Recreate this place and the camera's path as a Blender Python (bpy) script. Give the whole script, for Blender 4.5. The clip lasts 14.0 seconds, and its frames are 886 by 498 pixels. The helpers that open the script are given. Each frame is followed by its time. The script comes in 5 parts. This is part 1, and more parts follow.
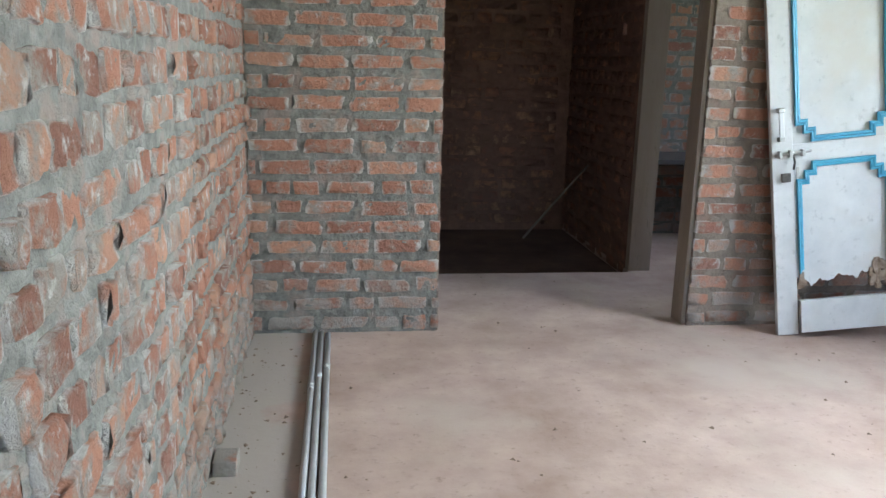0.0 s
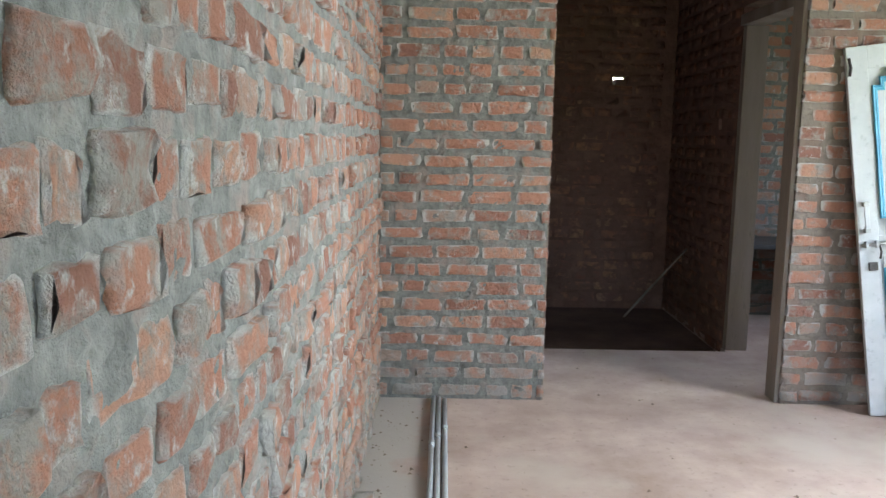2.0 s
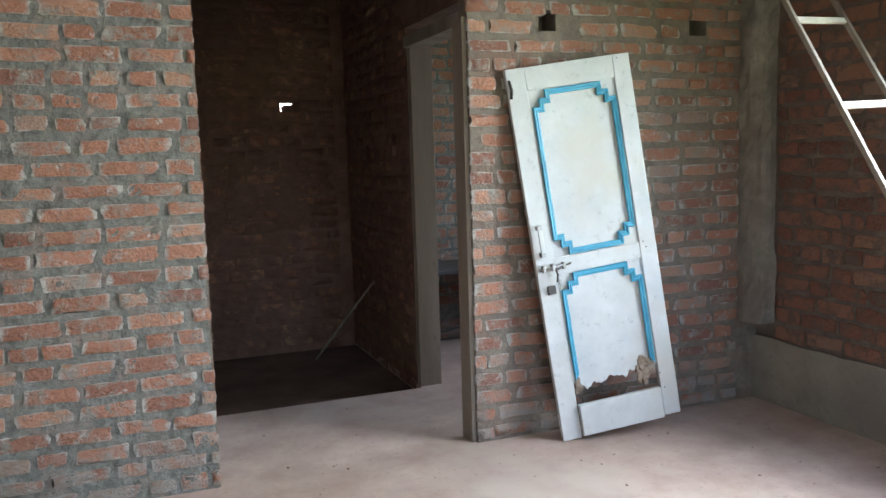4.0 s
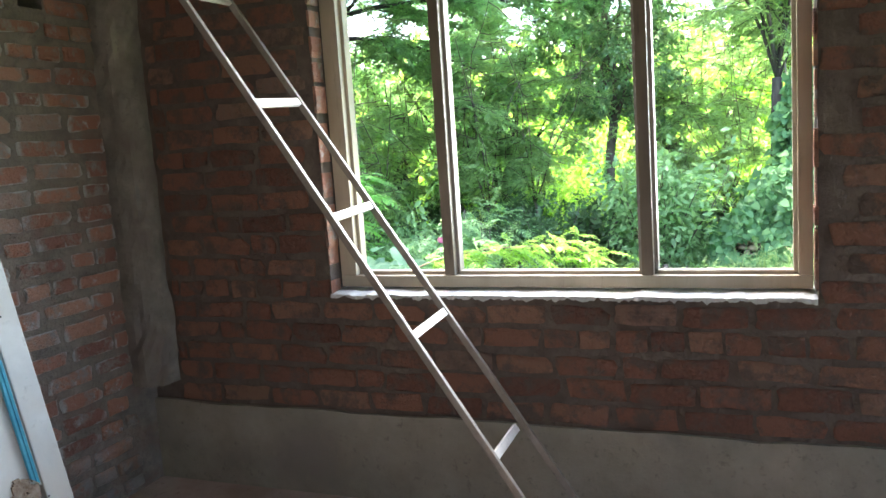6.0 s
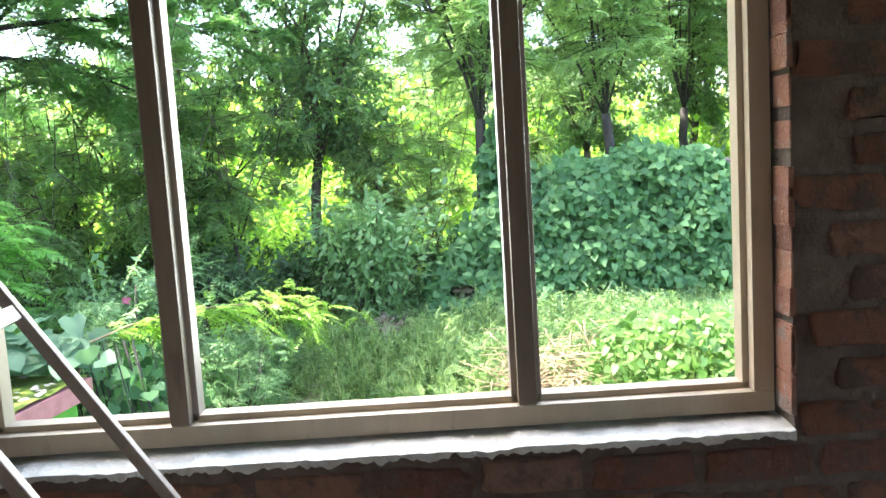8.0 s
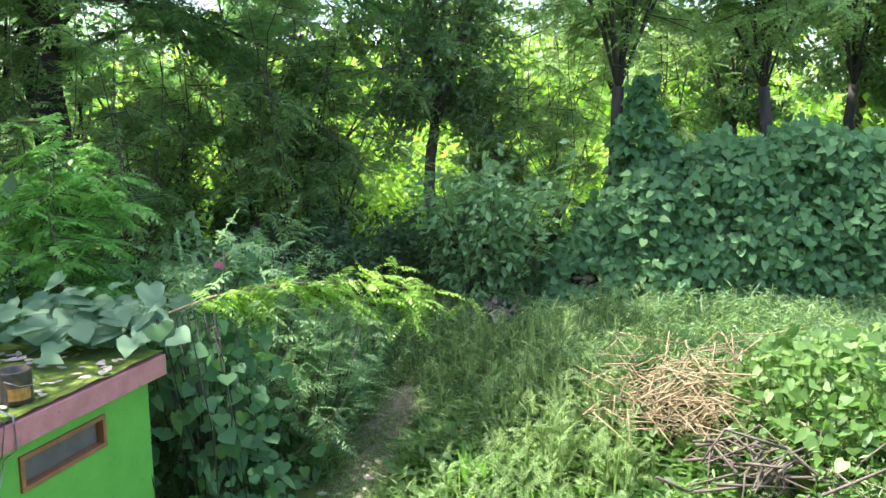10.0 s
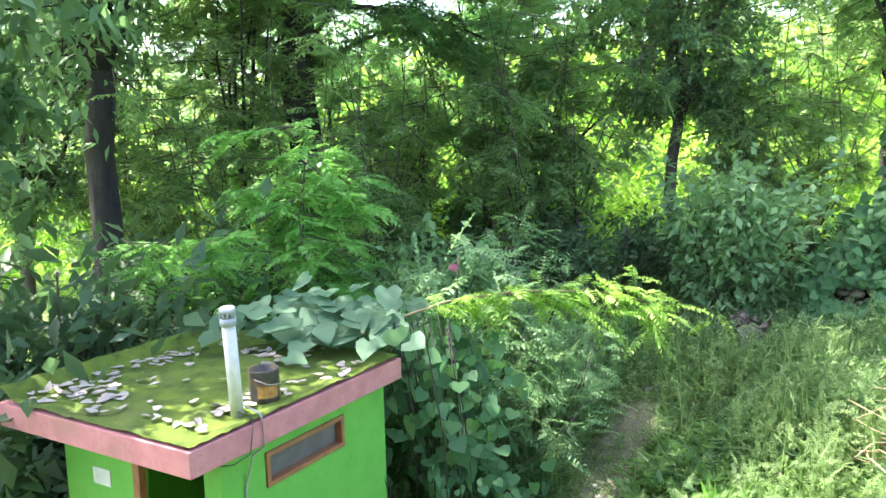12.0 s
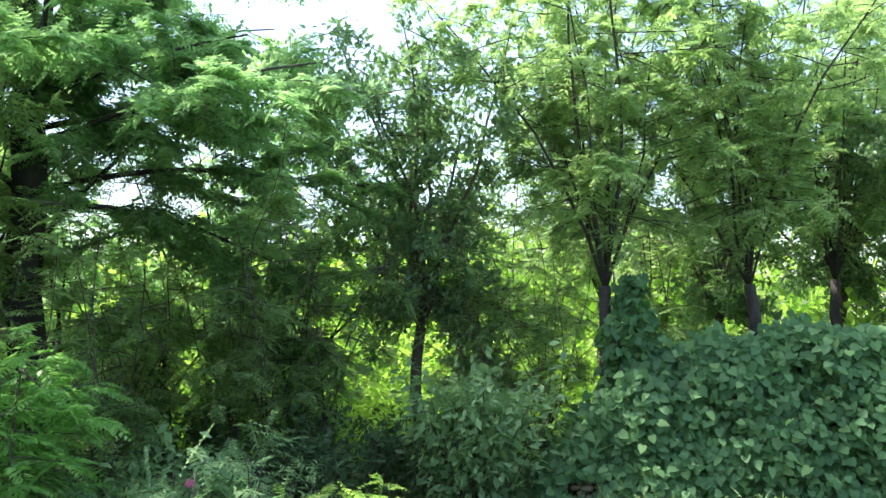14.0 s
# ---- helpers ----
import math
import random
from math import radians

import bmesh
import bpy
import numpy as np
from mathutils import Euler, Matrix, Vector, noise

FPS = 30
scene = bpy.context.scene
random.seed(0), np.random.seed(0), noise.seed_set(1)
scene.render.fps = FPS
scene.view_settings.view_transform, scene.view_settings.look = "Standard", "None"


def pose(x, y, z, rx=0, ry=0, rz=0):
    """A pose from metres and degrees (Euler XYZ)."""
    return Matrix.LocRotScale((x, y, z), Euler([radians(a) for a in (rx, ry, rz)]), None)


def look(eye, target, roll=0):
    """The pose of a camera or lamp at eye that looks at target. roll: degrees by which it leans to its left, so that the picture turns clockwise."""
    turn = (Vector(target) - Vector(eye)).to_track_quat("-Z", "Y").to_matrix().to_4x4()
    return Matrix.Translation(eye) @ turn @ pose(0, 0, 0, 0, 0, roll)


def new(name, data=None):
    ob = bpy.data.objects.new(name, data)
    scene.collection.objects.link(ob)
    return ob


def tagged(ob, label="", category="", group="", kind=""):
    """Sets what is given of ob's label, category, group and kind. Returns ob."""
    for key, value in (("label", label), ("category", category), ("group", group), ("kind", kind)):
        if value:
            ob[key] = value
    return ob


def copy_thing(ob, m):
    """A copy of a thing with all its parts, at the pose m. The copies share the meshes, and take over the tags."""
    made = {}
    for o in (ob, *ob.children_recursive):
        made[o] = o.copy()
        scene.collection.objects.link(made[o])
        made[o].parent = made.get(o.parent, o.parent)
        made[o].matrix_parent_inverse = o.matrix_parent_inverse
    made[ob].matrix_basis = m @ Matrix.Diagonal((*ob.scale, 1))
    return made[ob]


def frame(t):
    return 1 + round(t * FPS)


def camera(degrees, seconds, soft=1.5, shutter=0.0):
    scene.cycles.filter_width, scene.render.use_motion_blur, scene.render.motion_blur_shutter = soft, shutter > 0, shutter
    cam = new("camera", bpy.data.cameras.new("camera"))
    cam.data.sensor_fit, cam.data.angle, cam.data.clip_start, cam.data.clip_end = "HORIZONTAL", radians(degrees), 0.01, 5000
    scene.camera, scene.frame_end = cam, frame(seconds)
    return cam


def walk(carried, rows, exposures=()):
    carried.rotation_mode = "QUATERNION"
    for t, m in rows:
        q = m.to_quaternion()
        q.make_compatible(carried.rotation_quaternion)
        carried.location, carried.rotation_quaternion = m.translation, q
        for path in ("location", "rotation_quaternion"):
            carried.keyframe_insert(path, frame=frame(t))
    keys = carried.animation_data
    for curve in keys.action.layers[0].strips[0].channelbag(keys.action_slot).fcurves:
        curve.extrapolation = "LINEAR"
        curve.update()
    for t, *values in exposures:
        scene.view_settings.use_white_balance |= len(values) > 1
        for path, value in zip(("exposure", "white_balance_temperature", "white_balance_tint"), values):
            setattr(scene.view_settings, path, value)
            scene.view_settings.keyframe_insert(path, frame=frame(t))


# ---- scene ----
cam = camera(57.4, 14.0)
PATH = [
    (0, (0.004, 0.811, 1.252), (0.261, 2.742, 0.8), 1.4),
    (0.5, (-0.003, 0.693, 1.283), (0.092, 2.654, 0.904), 1.1),
    (1, (-0.015, 0.581, 1.302), (-0.003, 2.554, 0.973), 0.9),
    (1.5, (-0.086, 0.418, 1.328), (-0.087, 2.397, 1.041), 0.8),
    (2, (-0.076, 0.353, 1.368), (-0.071, 2.334, 1.09), 1.0),
    (4.3, (0.174, 1.029, 1.428), (1.184, 2.744, 1.23), -1.6),
    (4.5, (0.177, 1.143, 1.418), (1.396, 2.716, 1.227), -1.2),
    (5, (0.345, 1.424, 1.425), (1.851, 2.722, 1.209), -3.4),
    (5.5, (0.494, 1.663, 1.451), (2.161, 2.74, 1.206), -3.7),
    (6, (0.68, 1.902, 1.432), (2.518, 2.641, 1.162), -3.9),
    (6.5, (0.882, 2.091, 1.409), (2.809, 2.531, 1.106), -3.6),
    (7, (1.178, 2.232, 1.421), (3.145, 2.479, 1.157), -3.7),
    (9.5, (2.847, 2.583, 1.456), (4.828, 2.452, 1.219), -2.6),
    (10, (3.104, 2.553, 1.466), (5.063, 2.832, 1.172), -0.5),
    (10.5, (3.229, 2.535, 1.476), (5.133, 3.024, 1.107), -2.7),
    (11, (3.38, 2.655, 1.47), (5.258, 3.243, 1.113), -3.2),
    (11.5, (3.43, 2.719, 1.472), (5.252, 3.439, 1.068), -4.2),
    (12, (3.43, 2.729, 1.53), (5.232, 3.543, 1.234), -1.4),
    (12.5, (3.43, 2.706, 1.588), (5.278, 3.47, 1.569), 0.4),
    (13, (3.43, 2.694, 1.614), (5.329, 3.3, 1.768), 0.6),
    (13.5, (3.43, 2.667, 1.62), (5.377, 3.061, 1.857), 0.2),
    (14, (3.425, 2.631, 1.613), (5.404, 2.867, 1.789), -1.2),
]
EXPOSURES = [(0, 4.28), (0.6, 4.36), (2.2, 4.45), (4.3, 4.45), (5.0, 3.95), (5.5, 3.9), (6.5, 3.95), (7.2, 3.95), (9.3, 2.1), (10.0, 2.35), (11.0, 2.6), (12.5, 2.85), (13.0, 2.42), (13.6, 2.05), (14, 1.95)]
walk(cam, [(t, look(eye, target, roll)) for t, eye, target, roll in PATH], EXPOSURES)

# ---- world, sun and large lights ----
SUN_EL, SUN_AZ = radians(60), radians(88)      # the sun stands high over the trees to the north of the yard
world = bpy.data.worlds.new("sky_world")
scene.world = world
world.use_nodes = True
wn = world.node_tree
sky = wn.nodes.new("ShaderNodeTexSky")
sky.sky_type = "NISHITA"
sky.sun_disc = False
sky.sun_elevation = SUN_EL
sky.sun_rotation = radians(90) - SUN_AZ
sky.dust_density = 3.0
wn.links.new(sky.outputs[0], wn.nodes["Background"].inputs[0])
wn.nodes["Background"].inputs[1].default_value = 0.15
sun_data = bpy.data.lights.new("sun", "SUN")
sun_data.energy, sun_data.angle, sun_data.color = 2.6, radians(0.6), (1.0, 0.95, 0.86)
sun = new("sun", sun_data)
sun.matrix_world = look((20 * math.cos(SUN_AZ), 20 * math.sin(SUN_AZ), 20 * math.tan(SUN_EL)), (0, 0, 0))


def window_lamp(name, eye, target, w, h, power, spread=180):
    """An area lamp in an opening, for the light of the sky."""
    d = bpy.data.lights.new(name, "AREA")
    d.shape, d.size, d.size_y, d.energy, d.color = "RECTANGLE", w, h, power, (0.87, 0.955, 1.0)
    d.spread = radians(spread)
    ob = new(name, d)
    ob.matrix_world = look(eye, target)
    return ob


window_lamp("window_light_east", (3.66, 2.63, 1.62), (0, 2.75, 0.9), 1.3, 1.1, 7.1, 118)
# added fill lamp in an assumed, unseen south opening, brightens the room
window_lamp("fill_light_south", (1.6, -1.72, 1.55), (1.6, 2, 1.0), 1.9, 1.35, 0.42)
window_lamp("window_light_kitchen", (3.66, 5.2, 1.6), (2, 5.3, 1.0), 0.8, 1.2, 0.85)

# ---- materials ----


def nodes_of(name):
    m = bpy.data.materials.new(name)
    m.use_nodes = True
    nt = m.node_tree
    return m, nt, nt.nodes["Principled BSDF"]


def nd(nt, kind, **values):
    n = nt.nodes.new(kind)
    for k, v in values.items():
        n.inputs[k.replace("_", " ")].default_value = v
    return n


def noise_of(nt, scale, detail=5.0, rough=0.6, space="Object", stretch=None):
    tc = nt.nodes.new("ShaderNodeTexCoord")
    n = nd(nt, "ShaderNodeTexNoise", Scale=scale, Detail=detail, Roughness=rough)
    src = tc.outputs[space]
    if stretch:
        mp = nt.nodes.new("ShaderNodeMapping")
        mp.inputs["Scale"].default_value = stretch
        nt.links.new(src, mp.inputs[0])
        src = mp.outputs[0]
    nt.links.new(src, n.inputs["Vector"])
    return n.outputs["Fac"]


def world_noise(nt, scale, detail=5.0, rough=0.6, stretch=None):
    """Noise in world metres, so that copies differ."""
    geo = nt.nodes.new("ShaderNodeNewGeometry")
    n = nd(nt, "ShaderNodeTexNoise", Scale=scale, Detail=detail, Roughness=rough)
    src = geo.outputs["Position"]
    if stretch:
        mp = nt.nodes.new("ShaderNodeMapping")
        mp.inputs["Scale"].default_value = stretch
        nt.links.new(src, mp.inputs[0])
        src = mp.outputs[0]
    nt.links.new(src, n.inputs["Vector"])
    return n.outputs["Fac"]


def ramp(nt, fac, stops):
    r = nt.nodes.new("ShaderNodeValToRGB")
    el = r.color_ramp.elements
    while len(el) < len(stops):
        el.new(0.5)
    for e, (p, c) in zip(el, stops):
        e.position, e.color = p, (*c, 1) if len(c) == 3 else c
    nt.links.new(fac, r.inputs[0])
    return r.outputs[0]


def step(nt, fac, a, b):
    m = nd(nt, "ShaderNodeMapRange")
    m.inputs["From Min"].default_value, m.inputs["From Max"].default_value = a, b
    nt.links.new(fac, m.inputs["Value"])
    return m.outputs[0]


def mix(nt, fac, a, b, mode="MIX"):
    m = nt.nodes.new("ShaderNodeMix")
    m.data_type, m.blend_type = "RGBA", mode
    for sock, v in ((m.inputs["Factor"], fac), (m.inputs["A"], a), (m.inputs["B"], b)):
        if isinstance(v, (int, float)):
            sock.default_value = v
        elif isinstance(v, tuple):
            sock.default_value = (*v, 1)
        else:
            nt.links.new(v, sock)
    return m.outputs["Result"]


def bump(nt, bs, height, strength=0.5, dist=0.01):
    b = nd(nt, "ShaderNodeBump", Strength=strength, Distance=dist)
    nt.links.new(height, b.inputs["Height"])
    nt.links.new(b.outputs[0], bs.inputs["Normal"])


def brick_material(name, per_object, smeared=0.50, limed=0.60, mud=(0.30, 0.27, 0.235), edges=True, tone=1.0, splashed=True):
    m, nt, bs = nodes_of(name)
    if per_object:
        rnd = nt.nodes.new("ShaderNodeObjectInfo").outputs["Random"]
    else:
        rnd = nt.nodes.new("ShaderNodeNewGeometry").outputs["Random Per Island"]
    tones = [(0.0, (0.20, 0.095, 0.07)), (0.25, (0.33, 0.15, 0.10)), (0.5, (0.41, 0.19, 0.125)), (0.75, (0.45, 0.22, 0.145)), (0.92, (0.49, 0.28, 0.19)), (1.0, (0.34, 0.25, 0.205))]
    base = ramp(nt, rnd, [(p, tuple(v * tone for v in c)) for p, c in tones])
    grain = world_noise(nt, 60, 6, 0.7)
    blotch = world_noise(nt, 13, 4, 0.6)
    c = mix(nt, step(nt, grain, 0.35, 0.7), base, (0.33, 0.14, 0.09), "MIX")
    c = mix(nt, 0.45, base, c)
    smear = world_noise(nt, 9, 6, 0.72)
    c = mix(nt, step(nt, smear, smeared, smeared + 0.13), c, mud)
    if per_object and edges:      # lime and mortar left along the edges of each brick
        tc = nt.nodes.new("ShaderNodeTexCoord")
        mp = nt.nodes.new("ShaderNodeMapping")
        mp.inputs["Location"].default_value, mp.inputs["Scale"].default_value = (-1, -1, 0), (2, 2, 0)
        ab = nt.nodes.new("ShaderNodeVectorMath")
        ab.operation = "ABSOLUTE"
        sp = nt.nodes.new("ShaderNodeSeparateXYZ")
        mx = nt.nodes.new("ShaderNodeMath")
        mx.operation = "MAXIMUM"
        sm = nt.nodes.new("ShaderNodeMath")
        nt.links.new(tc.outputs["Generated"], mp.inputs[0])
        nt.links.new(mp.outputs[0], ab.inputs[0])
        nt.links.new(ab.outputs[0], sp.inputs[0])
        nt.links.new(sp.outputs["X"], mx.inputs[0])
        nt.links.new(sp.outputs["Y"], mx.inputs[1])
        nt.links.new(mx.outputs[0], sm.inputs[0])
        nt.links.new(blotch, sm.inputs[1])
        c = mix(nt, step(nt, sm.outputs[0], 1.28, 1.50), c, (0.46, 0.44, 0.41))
    white = world_noise(nt, 21, 5, 0.7)
    c = mix(nt, step(nt, white, limed, limed + 0.12), c, (0.52, 0.50, 0.47))
    if splashed:        # mud and cement splashed on the lowest courses
        low = nt.nodes.new("ShaderNodeNewGeometry")
        sep = nt.nodes.new("ShaderNodeSeparateXYZ")
        nt.links.new(low.outputs["Position"], sep.inputs[0])
        splash = step(nt, sep.outputs["Z"], 0.34, 0.10)
        mul = nt.nodes.new("ShaderNodeMath")
        mul.operation = "MULTIPLY"
        nt.links.new(splash, mul.inputs[0])
        nt.links.new(step(nt, blotch, 0.34, 0.56), mul.inputs[1])
        c = mix(nt, mul.outputs[0], c, (0.30, 0.27, 0.24))
    nt.links.new(c, bs.inputs["Base Color"])
    bs.inputs["Roughness"].default_value = 0.92
    add = nt.nodes.new("ShaderNodeMath")
    nt.links.new(grain, add.inputs[0])
    nt.links.new(smear, add.inputs[1])
    bump(nt, bs, add.outputs[0], 1.0, 0.02)
    return m


def mottled(name, dark, light, scale=6.0, rough=0.9, bump_scale=40.0, bump_dist=0.006, speck=None, metal=0.0, world_space=True, stretch=None):
    m, nt, bs = nodes_of(name)
    f = world_noise if world_space else noise_of
    big = f(nt, scale, 6, 0.65, stretch=stretch)
    fine = f(nt, bump_scale, 5, 0.7, stretch=stretch)
    c = ramp(nt, big, [(0.3, dark), (0.7, light)])
    half = tuple(v * 0.6 for v in dark)
    c = mix(nt, step(nt, fine, 0.58, 0.8), c, half)
    if speck:
        c = mix(nt, step(nt, f(nt, scale * 0.37, 4, 0.6), 0.52, 0.66), c, speck)
    nt.links.new(c, bs.inputs["Base Color"])
    bs.inputs["Roughness"].default_value = rough
    bs.inputs["Metallic"].default_value = metal
    bump(nt, bs, fine, 0.6, bump_dist)
    return m


def leaf_material(name, dark, light, trans=0.45, tip=None, rough=0.45):
    """Leaves let some of the light through; each leaf has its own green."""
    m, nt, bs = nodes_of(name)
    rnd = nt.nodes.new("ShaderNodeNewGeometry").outputs["Random Per Island"]
    stops = [(0.0, dark), (0.75, light)] + ([(1.0, tip)] if tip else [])
    c = mix(nt, 1.0, ramp(nt, rnd, stops), (0.96, 1.0, 0.98), "MULTIPLY")
    patch = world_noise(nt, 0.55, 3, 0.5)
    c = mix(nt, step(nt, patch, 0.35, 0.65), c, mix(nt, 0.5, c, light))
    nt.links.new(c, bs.inputs["Base Color"])
    bs.inputs["Roughness"].default_value = rough
    tr = nt.nodes.new("ShaderNodeBsdfTranslucent")
    bright = mix(nt, 1.0, c, (1.5, 1.6, 1.2), "MULTIPLY")
    nt.links.new(bright, tr.inputs["Color"])
    sh = nt.nodes.new("ShaderNodeMixShader")
    sh.inputs[0].default_value = trans
    nt.links.new(bs.outputs[0], sh.inputs[1])
    nt.links.new(tr.outputs[0], sh.inputs[2])
    nt.links.new(sh.outputs[0], nt.nodes["Material Output"].inputs["Surface"])
    return m


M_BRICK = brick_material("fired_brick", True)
M_BRICK_REST = brick_material("fired_brick_rest", False)
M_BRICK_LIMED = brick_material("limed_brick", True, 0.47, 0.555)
M_BRICK_LIMED_REST = brick_material("limed_brick_rest", False, 0.47, 0.555)
M_MORTAR = mottled("cement_mortar", (0.10, 0.10, 0.092), (0.26, 0.26, 0.238), 20, 0.95, 34, 0.045, speck=(0.25, 0.205, 0.18))
M_MORTAR_WARM = mottled("smeared_brown_grey_mortar", (0.13, 0.105, 0.086), (0.27, 0.225, 0.185), 12, 0.95, 34, 0.04, speck=(0.20, 0.13, 0.10))
# back room brick: mud brown, darkened to stand in for missing light
M_BRICK_MUD_DIM = brick_material("dimmed_mud_smeared_brick", False, 0.38, 0.80, (0.20, 0.11, 0.084), splashed=False)
# window wall brick and smeared brown mortar, darkened to imitate its backlit shade
M_BRICK_BACKLIT = brick_material("shade_darkened_brown_brick", True, 0.47, 0.72, (0.15, 0.105, 0.082), False, 0.66, False)
M_BRICK_BACKLIT_REST = brick_material("shade_darkened_brown_brick_rest", False, 0.47, 0.72, (0.15, 0.105, 0.082), False, 0.66, False)
M_MORTAR_BACKLIT = mottled("shade_darkened_brown_mortar", (0.10, 0.075, 0.06), (0.20, 0.155, 0.125), 9, 0.95, 34, 0.03, speck=(0.12, 0.085, 0.066))
# back room earth and mud mortar, likewise darkened in place of shade
M_MUDFLOOR_DIM = mottled("shade_darkened_earth_floor", (0.09, 0.052, 0.042), (0.19, 0.115, 0.092), 3, 0.95, 30, 0.01)
M_MUD_DIM = mottled("dimmed_brown_mud_mortar", (0.13, 0.068, 0.052), (0.25, 0.14, 0.105), 8, 0.95, 34, 0.02)
M_MORTAR_PALED = mottled("daylight_paled_mortar", (0.46, 0.45, 0.42), (0.66, 0.65, 0.61), 14, 0.95, 40, 0.02)
M_PLASTER = mottled("cement_plaster", (0.22, 0.195, 0.155), (0.34, 0.30, 0.24), 4, 0.93, 30, 0.006, speck=(0.22, 0.19, 0.16))
M_FLOOR = mottled("dusty_floor", (0.32, 0.22, 0.18), (0.52, 0.40, 0.345), 2.2, 0.85, 28, 0.003, speck=(0.46, 0.375, 0.32))
nt_ = M_FLOOR.node_tree
bs_ = nt_.nodes["Principled BSDF"]
old_ = bs_.inputs["Base Color"].links[0].from_socket
geo_ = nt_.nodes.new("ShaderNodeNewGeometry")
sep_ = nt_.nodes.new("ShaderNodeSeparateXYZ")
nt_.links.new(geo_.outputs["Position"], sep_.inputs[0])
add_ = nt_.nodes.new("ShaderNodeMath")
add_.operation = "MULTIPLY_ADD"
nt_.links.new(world_noise(nt_, 2.6, 6, 0.65), add_.inputs[0])
add_.inputs[1].default_value = 0.6
nt_.links.new(sep_.outputs["X"], add_.inputs[2])
nt_.links.new(mix(nt_, step(nt_, add_.outputs[0], 0.20, 0.10), old_, (0.36, 0.315, 0.28)), bs_.inputs["Base Color"])
M_CEIL = mottled("ceiling_concrete", (0.36, 0.34, 0.31), (0.46, 0.44, 0.41), 3, 0.9, 30, 0.004)
M_FRAMEWOOD = mottled("raw_window_wood", (0.36, 0.29, 0.205), (0.50, 0.42, 0.315), 5, 0.6, 30, 0.002, stretch=(1, 1, 0.15))
# frame wood darkened to stand in for the mullions' backlit room side
M_MULLION_SHADED = mottled("shaded_mullion_wood", (0.11, 0.082, 0.06), (0.22, 0.17, 0.12), 5, 0.6, 30, 0.002, stretch=(1, 1, 0.15))
M_DARKWOOD = mottled("old_door_frame_wood", (0.20, 0.16, 0.13), (0.34, 0.29, 0.25), 5, 0.7, 40, 0.003, stretch=(1, 1, 0.15))
M_LADDER = mottled("ladder_wood", (0.48, 0.43, 0.38), (0.66, 0.61, 0.55), 8, 0.6, 50, 0.002)
# ladder wood darkened to imitate backlit rails, used for the dim stick too
M_WOOD_SHADED = mottled("shade_darkened_wood", (0.20, 0.165, 0.135), (0.34, 0.29, 0.245), 8, 0.6, 50, 0.002)
M_DOORPAINT = mottled("worn_white_paint", (0.43, 0.45, 0.45), (0.57, 0.58, 0.57), 5, 0.45, 22, 0.001, speck=(0.49, 0.47, 0.43))
M_BLUE = mottled("blue_paint", (0.04, 0.27, 0.42), (0.08, 0.40, 0.56), 9, 0.5, 30, 0.001)
M_SOCKET_SHADE = mottled("socket_shade", (0.05, 0.035, 0.028), (0.22, 0.14, 0.09), 20, 0.95, 60, 0.01)
M_STEEL = mottled("dull_steel", (0.36, 0.36, 0.35), (0.52, 0.52, 0.50), 30, 0.4, 80, 0.0005, metal=1.0)
M_DARKSTEEL = mottled("dark_iron", (0.05, 0.048, 0.045), (0.12, 0.11, 0.10), 30, 0.5, 80, 0.001, metal=0.6)
M_PVC = mottled("grey_conduit", (0.32, 0.34, 0.36), (0.46, 0.48, 0.50), 12, 0.35, 40, 0.0005)
M_STONE = mottled("dark_stone_slab", (0.04, 0.042, 0.045), (0.09, 0.09, 0.095), 9, 0.35, 40, 0.001)
M_DIRT = mottled("debris", (0.10, 0.075, 0.055), (0.28, 0.20, 0.15), 40, 0.95, 90, 0.003)

# ---- mesh helpers ----


def mesh_of(name, verts, faces, material, smooth=False):
    me = bpy.data.meshes.new(name)
    me.from_pydata([tuple(v) for v in verts], [], [tuple(f) for f in faces])
    me.materials.append(material)
    if smooth:
        me.polygons.foreach_set("use_smooth", [True] * len(me.polygons))
    me.update()
    return me


def fast_mesh(name, verts, tris, material):
    """A mesh of many triangles from arrays."""
    verts, tris = np.asarray(verts, np.float32), np.asarray(tris, np.int32)
    me = bpy.data.meshes.new(name)
    me.vertices.add(len(verts))
    me.vertices.foreach_set("co", verts.ravel())
    me.loops.add(tris.size)
    me.loops.foreach_set("vertex_index", tris.ravel())
    me.polygons.add(len(tris))
    me.polygons.foreach_set("loop_start", np.arange(0, tris.size, 3, dtype=np.int32))
    me.materials.append(material)
    me.update(calc_edges=True)
    return me


def put(name, me, parent=None, label="", m=None):
    ob = new(name, me)
    if parent is not None:
        ob.parent = parent
    if m is not None:
        ob.matrix_basis = m
    if label:
        ob["label"] = label
    return ob


def part(name, bm, material, parent=None, label="", smooth=False):
    me = bpy.data.meshes.new(name)
    bm.to_mesh(me)
    bm.free()
    me.materials.append(material)
    if smooth:
        me.polygons.foreach_set("use_smooth", [True] * len(me.polygons))
    return put(name, me, parent, label)


def thing(name, label, category, m=None, group="", kind=""):
    ob = new(name)
    if m is not None:
        ob.matrix_basis = m
    return tagged(ob, label, category, group, kind)


def add_box(bm, lo, hi, bevel=0.0):
    lo, hi = Vector(lo), Vector(hi)
    r = bmesh.ops.create_cube(bm, size=1.0, matrix=Matrix.Translation((lo + hi) / 2) @ Matrix.Diagonal((*(hi - lo), 1)))
    if bevel:
        edges = list({e for v in r["verts"] for e in v.link_edges})
        bmesh.ops.bevel(bm, geom=edges, offset=bevel, segments=2, affect="EDGES", profile=0.6)


